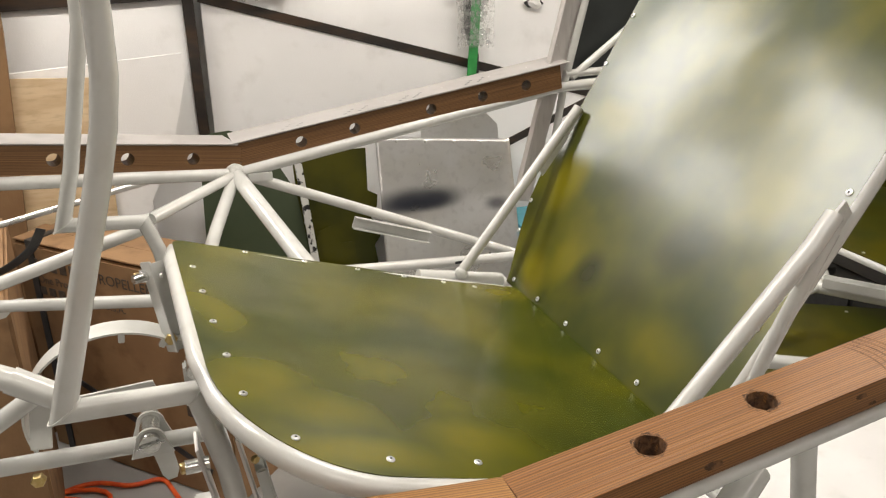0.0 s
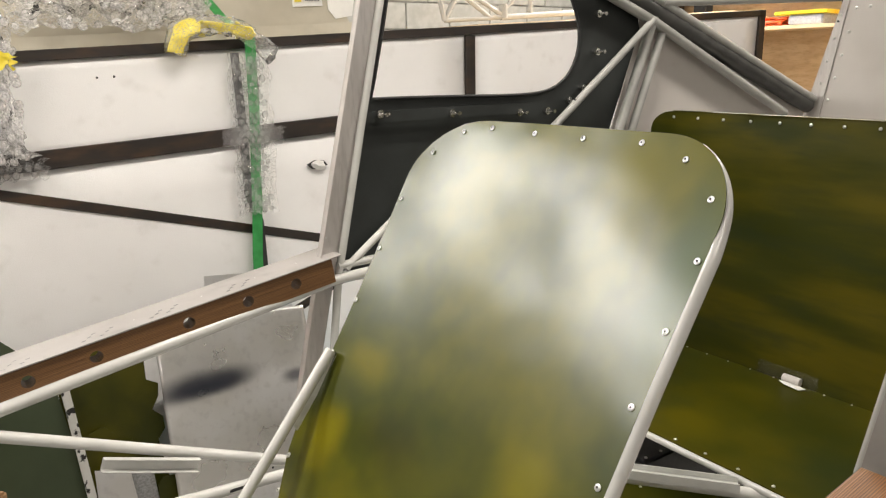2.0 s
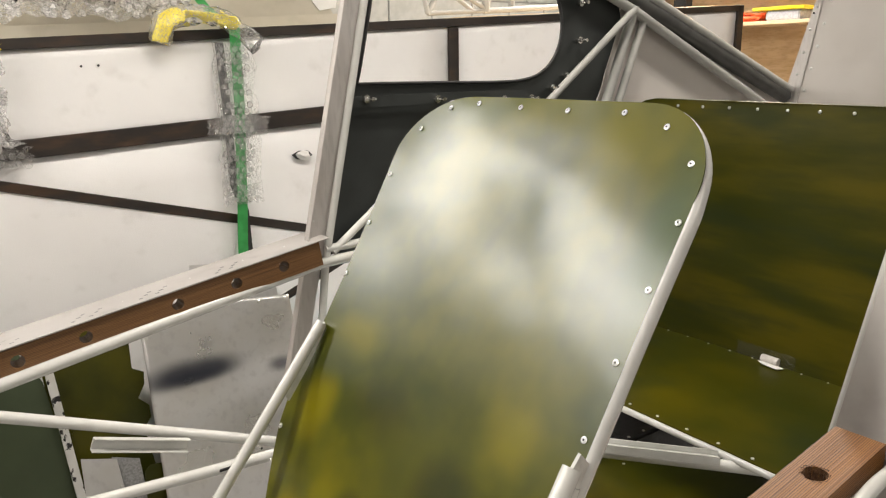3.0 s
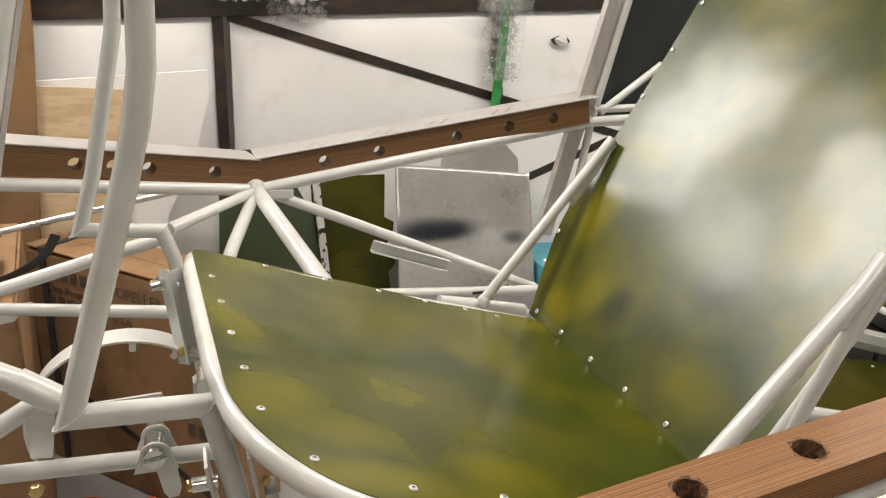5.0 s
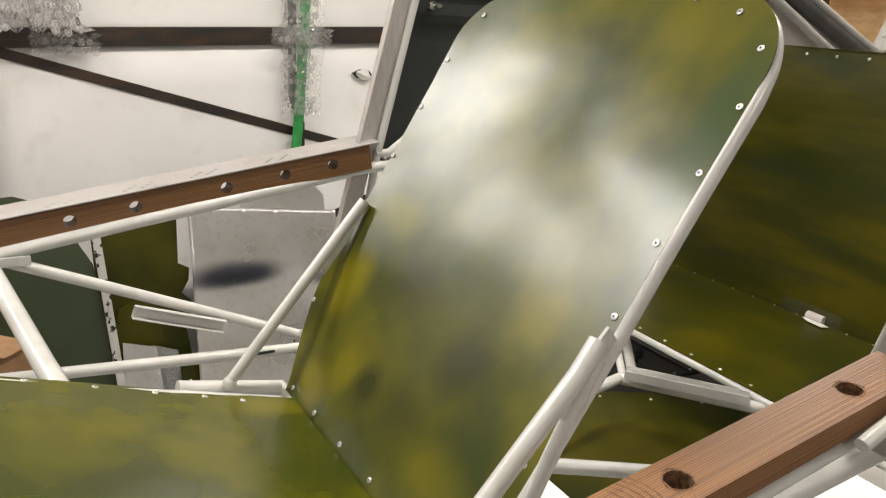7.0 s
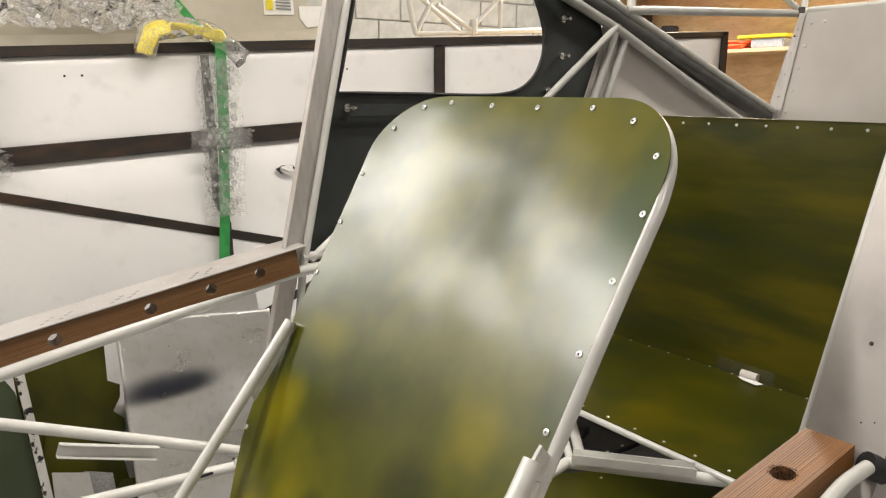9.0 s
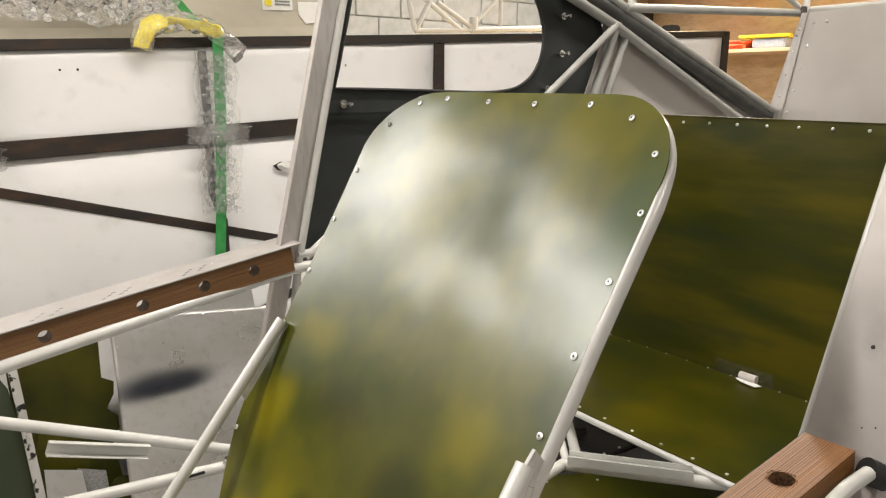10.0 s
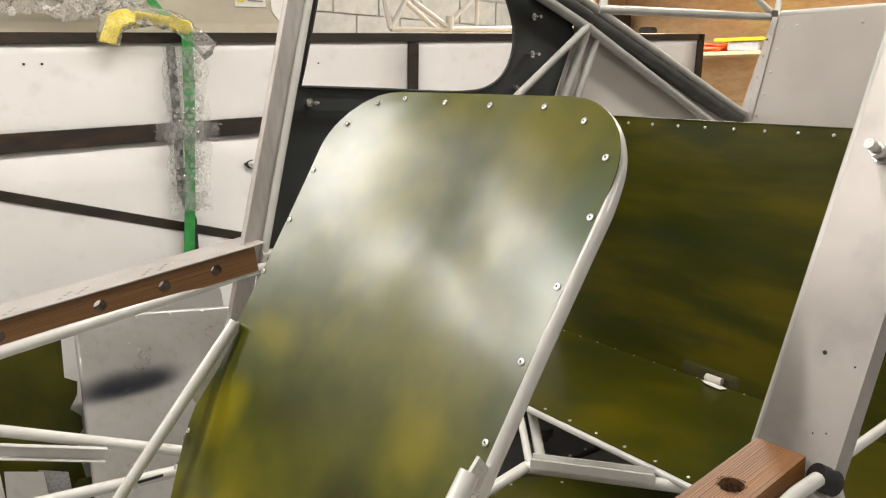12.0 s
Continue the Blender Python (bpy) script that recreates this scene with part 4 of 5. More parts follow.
near_long = [(-0.30, 0.464, 1.181), (0.297, 0.447, 1.120), (1.15, 0.462, 1.231), (2.2, 0.47, 1.30), (3.2, 0.52, 1.33)]
tube(fus, near_long, 0.0068, "longeron under the wooden rail", 0.02)
# far rails


def rail_part(a, b, up, height, thick, holes, r, mat, label):
    d = (b - a).normalized()
    u = Vector(up)
    u = (u - d * u.dot(d)).normalized()
    m = Matrix((d, u, d.cross(u))).transposed().to_4x4()
    m.translation = a
    ob = part("wooden_rail", holed_rail((0, 0, 0), ((b - a).length, 0, 0), (0, 1, 0), height, thick, holes, r), mat, fus, label, smooth=None, at=m)
    return ob, m.inverted()


a, b = Vector((0.208, 1.625, 1.178)), Vector((0.972, 1.638, 1.301))
far_rail, far_rail_inv = rail_part(a + Vector((0, 0.012, 0)), b + Vector((0, 0.012, 0)), (0, 0, 1), 0.056, 0.046, [0.135, 0.256, 0.438, 0.567, 0.680], 0.0125, WOOD_DARK, "dark fir rail with bored holes")
a2, b2 = Vector((-0.243, 1.512, 1.243)), Vector((0.205, 1.623, 1.176))
far_rail2, far_rail2_inv = rail_part(a2 + Vector((0, 0.012, 0)), b2 + Vector((0, 0.012, 0)), (0, 0, 1), 0.054, 0.046, [0.113, 0.178, 0.242, 0.368], 0.0125, WOOD_DARK, "dark fir rail with bored holes")


def cap(a, b, w, lift, off):
    d = (b - a).normalized()
    s = Vector((-d.y, d.x, 0)).normalized()
    bm = bmesh.new()
    o = a + Vector((0, 0, lift)) - s * (0.012 + off)
    e = b + Vector((0, 0, lift)) - s * (0.012 + off)
    vs = [bm.verts.new(p + Vector((0, 0, h))) for h in (0, 0.0022) for p in (o, e, e + s * w, o + s * w)]
    for f in ((0, 3, 2, 1), (4, 5, 6, 7), (0, 1, 5, 4), (1, 2, 6, 5), (2, 3, 7, 6), (3, 0, 4, 7)):
        bm.faces.new([vs[k] for k in f])
    return bm


strip1 = part("cap_strip", cap(a + Vector((-0.01, 0, 0)), b + Vector((0.02, 0, 0.003)), 0.098, 0.0295, 0.002), ALU_POST, fus, "aluminium cap strip with faded marks", smooth=None)
part("cap_strip", cap(a2 + Vector((-0.005, 0, 0)), b2, 0.098, 0.0295, 0.002), ALU_POST, fus, "aluminium cap strip", smooth=None)
d1 = (b - a).normalized()
for s, n in ((0.10, 5), (0.24, 6), (0.37, 6), (0.53, 6)):
    for k in range(n):
        p = a + d1 * (s + 0.011 * k + random.uniform(-0.002, 0.002)) + Vector((0, 0.006 + 0.012 * (k % 3), 0.0325))
        part("stamp_mark", box((-0.004, -0.0018, 0), (0.004, 0.0018, 0.0006), 0, Matrix.Translation(p) @ pose(0, 0, 0, 0, -9, random.uniform(-25, 25))), GREY_INK, strip1, smooth=None)
for s in (0.06, 0.2, 0.34, 0.48, 0.6, 0.7):
    stud(strip1, "rivet", SMALL_RIVET, a + d1 * s + Vector((0, 0.03, 0.0315)), (0, 0, 1), 0.8)

# near rails: holes bored through from the top
na, nb = Vector((0.3012, 0.466, 1.156)), Vector((1.124, 0.488, 1.258))
near_rail, near_rail_inv = rail_part(na, nb, (0, 1, 0), 0.060, 0.030, [0.130, 0.254, 0.448, 0.722], 0.0145, WOOD, "fir rail with large charred holes bored through")
na2, nb2 = Vector((-0.30, 0.475, 1.215)), Vector((0.2962, 0.464, 1.1565))
near_rail2, near_rail2_inv = rail_part(na2, nb2, (0, 1, 0), 0.060, 0.030, [0.238, 0.377, 0.441, 0.518], 0.0145, WOOD_PALE, "fir rail with large holes bored through")
nd = (nb - na).normalized()
nn = nd.cross(Vector((0, 1, 0))).normalized()
nn = nn if nn.z > 0 else -nn
for rail, inv, aa, bb, ss in ((near_rail, near_rail_inv, na, nb, (0.130, 0.254, 0.448, 0.722)), (near_rail2, near_rail2_inv, na2, nb2, (0.238, 0.377, 0.441, 0.518))):
    dd = (bb - aa).normalized()
    for s in ss:
        c = aa + dd * s
        bm = bmesh.new()
        rings = []
        for depth, rad, rag in ((0.01535, 0.0164, 0.0024), (0.0148, 0.0141, 0.0012), (0.010, 0.0136, 0.0012), (0.004, 0.0137, 0.0012), (-0.003, 0.0134, 0.0012), (-0.0148, 0.0134, 0.0006)):
            rs = [rad + rag * random.uniform(-1, 0.8) for k in range(36)]
            rings.append([bm.verts.new(c + dd * (rs[k] * math.cos(k * math.pi / 18)) + Vector((0, rs[k] * math.sin(k * math.pi / 18), 0)) + nn * depth) for k in range(36)])
        for up_ring, low_ring in zip(rings, rings[1:]):
            for k in range(36):
                bm.faces.new((up_ring[k], up_ring[(k + 1) % 36], low_ring[(k + 1) % 36], low_ring[k]))
        part("hole_lining", bm, HOLE, rail, "dark charred bore", smooth=30).matrix_parent_inverse = inv
for k in range(5):
    bm = bmesh.new()
    for q in range(10):
        y0, y1 = -0.029 + 0.0058 * q, -0.0232 + 0.0058 * q
        x0, x1 = 0.388 + 0.0075 * k - 9 * y0 * y0, 0.388 + 0.0075 * k - 9 * y1 * y1
        vs = [bm.verts.new(na + nd * (x + w) + Vector((0, y, 0)) + nn * 0.01525) for x, y, w in ((x0, y0, -0.0011), (x1, y1, -0.0011), (x1, y1, 0.0011), (x0, y0, 0.0011))]
        bm.faces.new(vs)
    part("burn_mark", bm, BURN, near_rail, "thin dark curved line across the grain", smooth=None).matrix_parent_inverse = near_rail_inv
# small knots bored into the outer face
for s, hgt, r in ((0.175, -0.004, 0.006), (0.345, 0.004, 0.004), (0.36, -0.009, 0.003), (0.095, -0.006, 0.002)):
    p = na + nd * s + Vector((0, -0.0303, 0)) + nn * hgt
    bm = bmesh.new()
    bmesh.ops.create_circle(bm, cap_ends=True, segments=14, radius=r, matrix=Matrix.Translation(p) @ pose(0, 0, 0, 90, 0, 0) @ Matrix.Diagonal((1.7, 0.8, 1, 1)))
    part("side_hole", bm, HOLE, near_rail, "small dark knot hole", smooth=None).matrix_parent_inverse = near_rail_inv

# open socket tube under the near longeron
s0, s1 = Vector((0.883, 0.531, 1.08)), Vector((1.290, 0.495, 1.16))
sd = (s1 - s0).normalized()
su = Vector((0, 1, 0))
sv = sd.cross(su)
bm = bmesh.new()
rings = [[bm.verts.new(p + r * (math.cos(k * math.pi / 9) * su + math.sin(k * math.pi / 9) * sv)) for k in range(18)] for p, r in ((s1, 0.017), (s0, 0.017), (s0, 0.0075), (s0 + sd * 0.06, 0.0075))]
for r0, r1 in zip(rings, rings[1:]):
    for k in range(18):
        bm.faces.new((r0[k], r0[(k + 1) % 18], r1[(k + 1) % 18], r1[k]))
bm.faces.new(rings[0]), bm.faces.new(rings[-1])
part("socket_tube", bm, TUBE, fus, "open thick-walled socket tube", smooth=40)
# support channel slots and small bracket stub
tube(fus, [(0.965, 0.892, 0.93), (1.04, 0.846, 0.93), (1.17, 0.765, 0.93)], 0.013, "short cross tube in front of the rear seat")

# far door post: aluminium channel with a white tube at its edge
FN = Vector((0.994, 1.650, 1.273))
FT = Vector((1.229, 1.660, 2.303))
tube(fus, [FN + Vector((-0.03, 0, -0.24)), FN, FT], 0.0092, "far door post tube")
tube(fus, [FN + Vector((-0.03, 0, -0.24)), (0.91, 1.655, 0.62)], 0.0135)
pd = (FT - FN).normalized()
post = bmesh.new()
for y0, y1, u0, u1 in ((0.0, 0.0022, -0.056, -0.004), (-0.02, 0.0, -0.056, -0.0535)):
    add_box(post, (u0, y0, -0.30), (u1, y1, 1.04), 0.0006, Matrix.Translation(FN + Vector((0, 0.012, 0))) @ Matrix.Rotation(math.atan2(pd.x, pd.z), 4, "Y"))
door_post = part("door_post", post, ALU_DULL, fus, "bare aluminium channel on the door post", smooth=None)
for k in range(5):
    stud(door_post, "rivet", SMALL_RIVET, FN + pd * (0.1 + 0.17 * k) + Vector((-0.042, 0.011, 0)), (0, -1, 0), 0.8)

# near door post: a channel whose broad face looks forward
NW = Vector((0.395, 0, 0.918)).normalized()
NN = Vector((-0.918, 0, 0.395)).normalized()
M = Matrix((Vector((0, -1, 0)).to_4d(), NW.to_4d(), NN.to_4d(), Vector((0, 0, 0, 1)))).transposed()
M = Matrix.Translation((1.128, 0.523, 1.257)) @ M.to_3x3().to_4x4()
post = bmesh.new()
for lo, hi in (((0.0, -0.10, -0.0025), (0.095, 1.1, 0.0)), ((0.0925, -0.10, -0.035), (0.095, 1.1, -0.0025)), ((0.0, -0.10, -0.035), (0.0025, 1.1, -0.0025))):
    add_box(post, lo, hi, 0, M)
bmesh.ops.remove_doubles(post, verts=post.verts, dist=1e-5)
npost = part("door_post", post, ALU_POST, fus, "wide bare aluminium channel on the door post", smooth=None)
tube(fus, [M @ Vector((-0.005, 0.0, -0.012)), M @ Vector((-0.005, 1.1, -0.012))], 0.0062, "thin white edge tube")
BW = 0.385
part("threaded_bolt", sweep([M @ Vector((0.040, BW, -0.004)), M @ Vector((0.036, BW, 0.040))], 0.0062, 12), STEEL, npost, "zinc bolt with washers", smooth=40)
part("washer", sweep([M @ Vector((0.040, BW, 0.0005)), M @ Vector((0.040, BW, 0.006))], 0.0115, 16), STEEL, npost, smooth=40)
part("nut", sweep([M @ Vector((0.039, BW, 0.006)), M @ Vector((0.038, BW, 0.022))], 0.0095, 6), STEEL, npost, smooth=20)
for u, w, s in ((0.045, 0.135, 1.0), (0.082, 0.128, 0.5), (0.074, 0.045, 0.4), (0.06, 0.04, 0.4)):
    stud(npost, "mark", mesh_of("mark", lathe([(0.0028, 0), (0.002, 0.0006)], 8), DARK), M @ Vector((u, w, 0.0003)), NN, s)
part("grommet", sweep([M @ Vector((0.082, -0.004, 0.012)), M @ Vector((0.094, -0.006, -0.01))], 0.0155, 16), DARK, fus, "black rubber grommet", smooth=50)
tube(fus, [M @ Vector((0.088, -0.006, 0.02)), M @ Vector((0.088, -0.03, 0.07)), M @ Vector((0.086, -0.09, 0.13))], 0.0085, "", 0.02)

# forward frames on both sides of the cabin
ZA = 0.70
mitred(fus, [(0.034, ZA, 1.85), (0.029, ZA, 1.54), (0.027, ZA, 1.495), (0.020, ZA, 1.452), (0.008, ZA, 1.405), (-0.055, ZA, 1.190), (0.062, ZA, 1.186), (0.083, ZA, 1.088), (0.13, ZA, 0.66)], 0.0112, "thick upright tube with mitred foot")
ZB = 1.34
mitred(fus, [(-0.010, ZB, 1.85), (-0.034, ZB, 1.476), (-0.082, ZB, 1.256), (-0.110, ZB, 1.161), (0.014, ZB, 1.153), (0.032, ZB, 1.100), (0.10, ZB, 0.66)], 0.0122, "thick upright tube with mitred foot")
tube(fus, [(0.026, 1.36, 1.149), (0.185, 1.58, 1.147)], 0.0105)
# front station tube and its joint
tube(fus, [(-0.150, 1.49, 1.70), (-0.268, 1.49, 1.212), (-0.324, 1.49, 0.955)], 0.0138, "front station upright", 0.01)
part("edge_angle", box((-0.004, -0.002, -0.55), (0.004, 0.002, 0.45), 0.0004, Matrix.Translation((-0.238, 1.488, 1.253)) @ Matrix.Rotation(0.235, 4, "Y")), ALU_DULL, fus, "thin aluminium edging", smooth=None)
weld(fus, (-0.268, 1.49, 1.210), 0.021)
tube(fus, [(-0.268, 1.49, 1.208), (-0.56, 1.45, 1.205)], 0.0115)
tube(fus, [(-0.268, 1.49, 1.212), (-0.52, 1.45, 1.36)], 0.0115)
tube(fus, [(-0.312, 1.48, 1.000), (0.02, 1.47, 1.100)], 0.0125)
tube(fus, [(-0.312, 1.47, 0.985), (0.05, 1.22, 1.052)], 0.011)
weld(fus, (-0.312, 1.478, 0.992), 0.022)
part("gusset", prism([(0, 0), (0.085, 0.006), (0.05, -0.028), (0.012, -0.034)], (-0.30, 1.462, 0.985), (1, 0, 0), (0, 0, 1), -0.003), TUBE, fus, "flat white gusset plate", smooth=None)
part("paint_dab", lathe([(0.007, 0), (0.005, 0.0008)], 10), BLUE, fus, "small blue paint dab", at=pose(-0.318, 1.456, 1.02, 90, 0, 0))
tube(fus, [(-0.37, 1.9, 0.984), (0.03, 1.9, 1.068)], 0.0075, "bare metal rod", mat=ALU)
part("rod_end", sweep([(-0.44, 1.9, 0.970), (-0.345, 1.9, 0.989)], 0.011, 12), DARK, fus, "black rod end", smooth=50)
# control linkage tubes in front of the seat
tube(fus, [(-0.24, 0.815, 1.246), (-0.097, 0.80, 1.169), (-0.076, 0.795, 1.152)], 0.0128)
part("sleeve", sweep([(-0.115, 0.802, 1.179), (-0.078, 0.796, 1.155)], 0.0145, 14), TUBE, fus, "short sleeve on the tube", smooth=50)
tube(fus, [(-0.30, 0.92, 0.978), (-0.118, 0.92, 1.090)], 0.0118)
tube(fus, [(-0.36, 0.92, 1.005), (0.075, 0.92, 0.988)], 0.0112, "cross tube below the linkage")
tube(fus, [(-0.25, 0.8, 1.095), (-0.10, 0.8, 0.953)], 0.0110)
# curved guard plate
arc = bmesh.new()
ring = []
C, AR = Vector((-0.032, 0.985, 1.018)), 0.112
for k in range(31):
    t = radians(48 + k * 5.1)
    for rr, y in ((AR, -0.019), (AR + 0.0028, -0.019), (AR + 0.0028, 0.019), (AR, 0.019)):
        ring.append(arc.verts.new(C + Vector((rr * math.cos(t) * 1.05, y, rr * math.sin(t)))))
for k in range(30):
    for j in range(4):
        arc.faces.new((ring[k * 4 + j], ring[k * 4 + (j + 1) % 4], ring[k * 4 + 4 + (j + 1) % 4], ring[k * 4 + 4 + j]))
arc.faces.new(ring[:4]), arc.faces.new(ring[-4:][::-1])
guard = part("curved_guard", arc, TUBE, fus, "curved white steel guard strip", smooth=40)
for t in (58, 84, 110):
    p = C + Vector((AR * 1.05 * math.cos(radians(t)), -0.012, AR * math.sin(radians(t)) - 0.006))
    part("lug", box((-0.004, -0.004, -0.008), (0.004, 0.004, 0.006), 0.001, Matrix.Translation(p) @ pose(0, 0, 0, 0, 90 - t, 0)), TUBE, guard)
part("guard_foot", box((-0.0125, -0.002, 0), (0.0125, 0.002, 0.075), 0.001, pose(-0.131, 0.94, 1.0, 0, 8, 0)), TUBE, fus, "flat foot of the guard strip")
stud(fus, "bolt", HEX_MESH, (-0.134, 0.905, 0.982), (0, -1, 0), 1.2)
# pivot bracket with hanging arm
ear = [(0.018 * math.cos(radians(t)), 0.018 * math.sin(radians(t))) for t in range(0, 181, 20)] + [(-0.026, -0.022), (0.026, -0.022)]
part("pivot_ear", prism(ear, (0.0, 0.895, 1.012), (1, 0, 0), (0, 0, 1), 0.004), TUBE, fus, "pivot bracket")
part("pivot_ear", prism(ear, (0.0, 0.935, 1.012), (1, 0, 0), (0, 0, 1), 0.004), TUBE, fus)
part("pivot_boss", sweep([(-0.001, 0.880, 1.014), (-0.001, 0.95, 1.014)], 0.0125, 16), STEEL, fus, "pivot pin with split pin", smooth=40)
part("split_pin", sweep([(-0.016, 0.877, 1.012), (0.018, 0.877, 1.018)], 0.0016, 6), STEEL, fus, smooth=40)
arm = [(-0.012, 0), (0.016, 0.0), (0.026, -0.075), (0.022, -0.088), (0.010, -0.09), (0.004, -0.08)]
part("hanging_arm", prism(arm, (0.0, 0.94, 1.005), (1, 0, 0), (0, 0, 1), 0.004), TUBE, fus, "hanging control arm")
part("bell_crank", prism([(-0.10, 0.03), (0.01, 0.035), (0.02, 0.0), (-0.03, -0.005)], (0.0, 0.955, 1.028), (1, 0, 0), (0, 0, 1), 0.004), TUBE, fus, "flat white crank plate")
# slider blocks and hardware at the seat's front legs
plate_l = part("slider", box((-0.0016, -0.018, -0.075), (0.0016, 0.018, 0.055), 0.0008, pose(0.064, ZA, 1.075, 0, -9, 0)), ALU_DULL, fus, "bare metal side plate on the seat leg")
part("slider", box((-0.0016, -0.018, -0.085), (0.0016, 0.018, 0.065), 0.0008, pose(0.104, ZA - 0.01, 1.075, 0, -9, 0)), ALU_DULL, fus, "bare metal side plate on the seat leg")
part("slider", box((-0.006, -0.014, -0.085), (0.006, 0.014, 0.03), 0.002, pose(0.119, ZA - 0.01, 1.065, 0, -9, 0)), TUBE, fus, "white slider block")
part("spacer", sweep([(0.042, ZA, 1.100), (0.066, ZA, 1.100)], 0.0075, 12), STEEL, fus, smooth=40)
stud(fus, "bolt", HEX_MESH, (0.043, ZA, 1.100), (-1, -0.2, 0.1), 0.8)
stud(fus, "bolt", HEX_MESH, (0.108, ZA - 0.03, 1.115), (0.5, -1, 0.1), 0.6)
part("block", box((-0.010, -0.012, -0.014), (0.012, 0.012, 0.012), 0.002, pose(0.056, ZA, 1.045)), TUBE, fus, "small white block")
part("spacer", sweep([(0.012, 1.0, 1.192), (0.04, 1.0, 1.19)], 0.0085, 12), STEEL, fus, smooth=40)
stud(fus, "bolt", HEX_MESH, (0.012, 1.0, 1.192), (-1, -0.3, 0), 0.8)
part("block", box((-0.02, -0.02, -0.02), (0.02, 0.02, 0.015), 0.003, pose(0.065, 0.78, 0.905)), TUBE, fus, "small white block")
way = (Vector((0.057, 0.97, 1.095)) - Vector((0.04, 1.0, 1.202))).normalized()
turn = way.to_track_quat("Z", "Y").to_matrix().to_4x4()
q = Matrix.Translation((0.04, 1.0, 1.202)) @ turn
long = (Vector((0.057, 0.97, 1.095)) - Vector((0.04, 1.0, 1.202))).length
bracket = bmesh.new()
side = 0.017
for lo, hi in (((-side, -0.002, -0.008), (side, 0.002, long)), ((-side - 0.003, -0.014, -0.012), (-side, 0.012, long)), ((side, -0.014, -0.012), (side + 0.003, 0.012, long * 0.8))):
    add_box(bracket, lo, hi, 0.0008, q)
part("side_bracket", bracket, TUBE, fus, "white channel bracket on the seat leg", smooth=None)
part("spacer", sweep([q @ Vector((-side - 0.022, -0.004, 0.006)), q @ Vector((-side - 0.003, -0.004, 0.006))], 0.006, 12), STEEL, fus, smooth=40)
part("hinge_block", box((-0.018, -0.012, -0.032), (0.018, 0.012, 0.014), 0.003, pose(0.066, 0.99, 1.045)), TUBE, fus, "small hinge block")
part("hinge_pin", sweep([(0.064, 0.965, 1.057), (0.064, 1.005, 1.057)], 0.0115, 14), STEEL, fus, "hinge pin", smooth=40)
part("guard_link", sweep([(0.038, 0.975, 1.112), (0.062, 0.965, 1.105), (0.085, 0.955, 1.088)], 0.0065, 10), TUBE, fus, smooth=50)
stud(fus, "bolt", HEX_MESH, (0.040, 0.966, 1.113), (0, -1, 0.2), 1.1)

# far side diagonals under the rail
J = Vector((0.196, 1.602, 1.146))
weld(fus, J, 0.023)
tube(fus, [J, (0.262, 1.25, 1.085), (0.30, 1.06, 1.055)], 0.0165, "thick cross tube running under the seat")
tube(fus, [J, (0.134, 1.42, 1.091), (0.10, 1.30, 1.06)], 0.0125)
tube(fus, [J + Vector((0.02, 0, -0.004)), (0.86, 1.60, 0.871)], 0.0115, "far side diagonal tube")
tube(fus, [(0.13, 1.53, 0.940), (0.250, 1.53, 0.933), (0.762, 1.53, 0.900), (1.5, 1.55, 0.86)], 0.0120, "lower side tube")
part("tab", box((-0.02, -0.003, -0.006), (0.03, 0.003, 0.012), 0.001, pose(0.240, 1.585, 1.137)), TUBE, fus)
# angle clip on the diagonal
q = pose(0.532, 1.594, 0.995, 0, 18.6, 0)
clip = bmesh.new()
add_box(clip, (-0.095, -0.0135, -0.020), (0.095, -0.0115, 0.002), 0, q)
add_box(clip, (-0.095, -0.026, 0.002), (0.095, -0.0115, 0.0042), 0.0006, q)
add_box(clip, (-0.095, -0.028, -0.0225), (0.095, -0.0115, -0.020), 0.0006, q)
part("angle_clip", clip, TUBE, fus, "bent sheet clip welded under the diagonal", smooth=None)
part("slot", box((0.66, 1.516, 0.905), (0.71, 1.5195, 0.911), 0.001), DARK, fus, "dark slot in the tube", smooth=None)
stud(fus, "mark", mesh_of("mark", lathe([(0.003, 0), (0.002, 0.0006)], 8), DARK), (0.78, 1.588, 0.889), (0, -1, 0))

# far cabin side behind the door post
tube(fus, [FN, (1.320, 1.66, 1.270), (2.229, 1.66, 1.288)], 0.012)
tube(fus, [FN + Vector((0.02, 0, 0.02)), (1.177, 1.66, 1.408)], 0.0095)
tube(fus, [FN + Vector((0.0, 0, 0.03)), (1.320, 1.66, 1.308)], 0.010)
tube(fus, [(2.034, 1.645, 1.864), (1.676, 1.645, 1.598), (1.320, 1.645, 1.338)], 0.0105, "slanted door brace tube", mat=SHADED_TUBE)
tube(fus, [(2.054, 1.66, 1.878), (1.934, 1.66, 1.579), (1.789, 1.66, 1.208)], 0.0150, "rear door post tube", mat=SHADED_TUBE)
tube(fus, [(2.099, 1.66, 1.848), (1.987, 1.66, 1.576), (1.849, 1.66, 1.208)], 0.0125, mat=SHADED_TUBE)
tube(fus, [(1.729, 1.655, 1.973), (2.049, 1.655, 1.858), (2.749, 1.655, 1.563)], 0.0145, "cabin diagonal tube with shade in its grey colour", mat=SHADED_TUBE)
# Added dark tube: stands for the shaded gap between the two diagonals.
tube(fus, [(1.829, 1.665, 1.970), (2.909, 1.665, 1.580)], 0.026, "dark tube standing in for the shade between the cabin diagonals", mat=GAP_SHADE)
tube(fus, [(1.839, 1.65, 1.998), (2.919, 1.65, 1.604)], 0.0135, "cabin diagonal tube", mat=SHADED_TUBE)
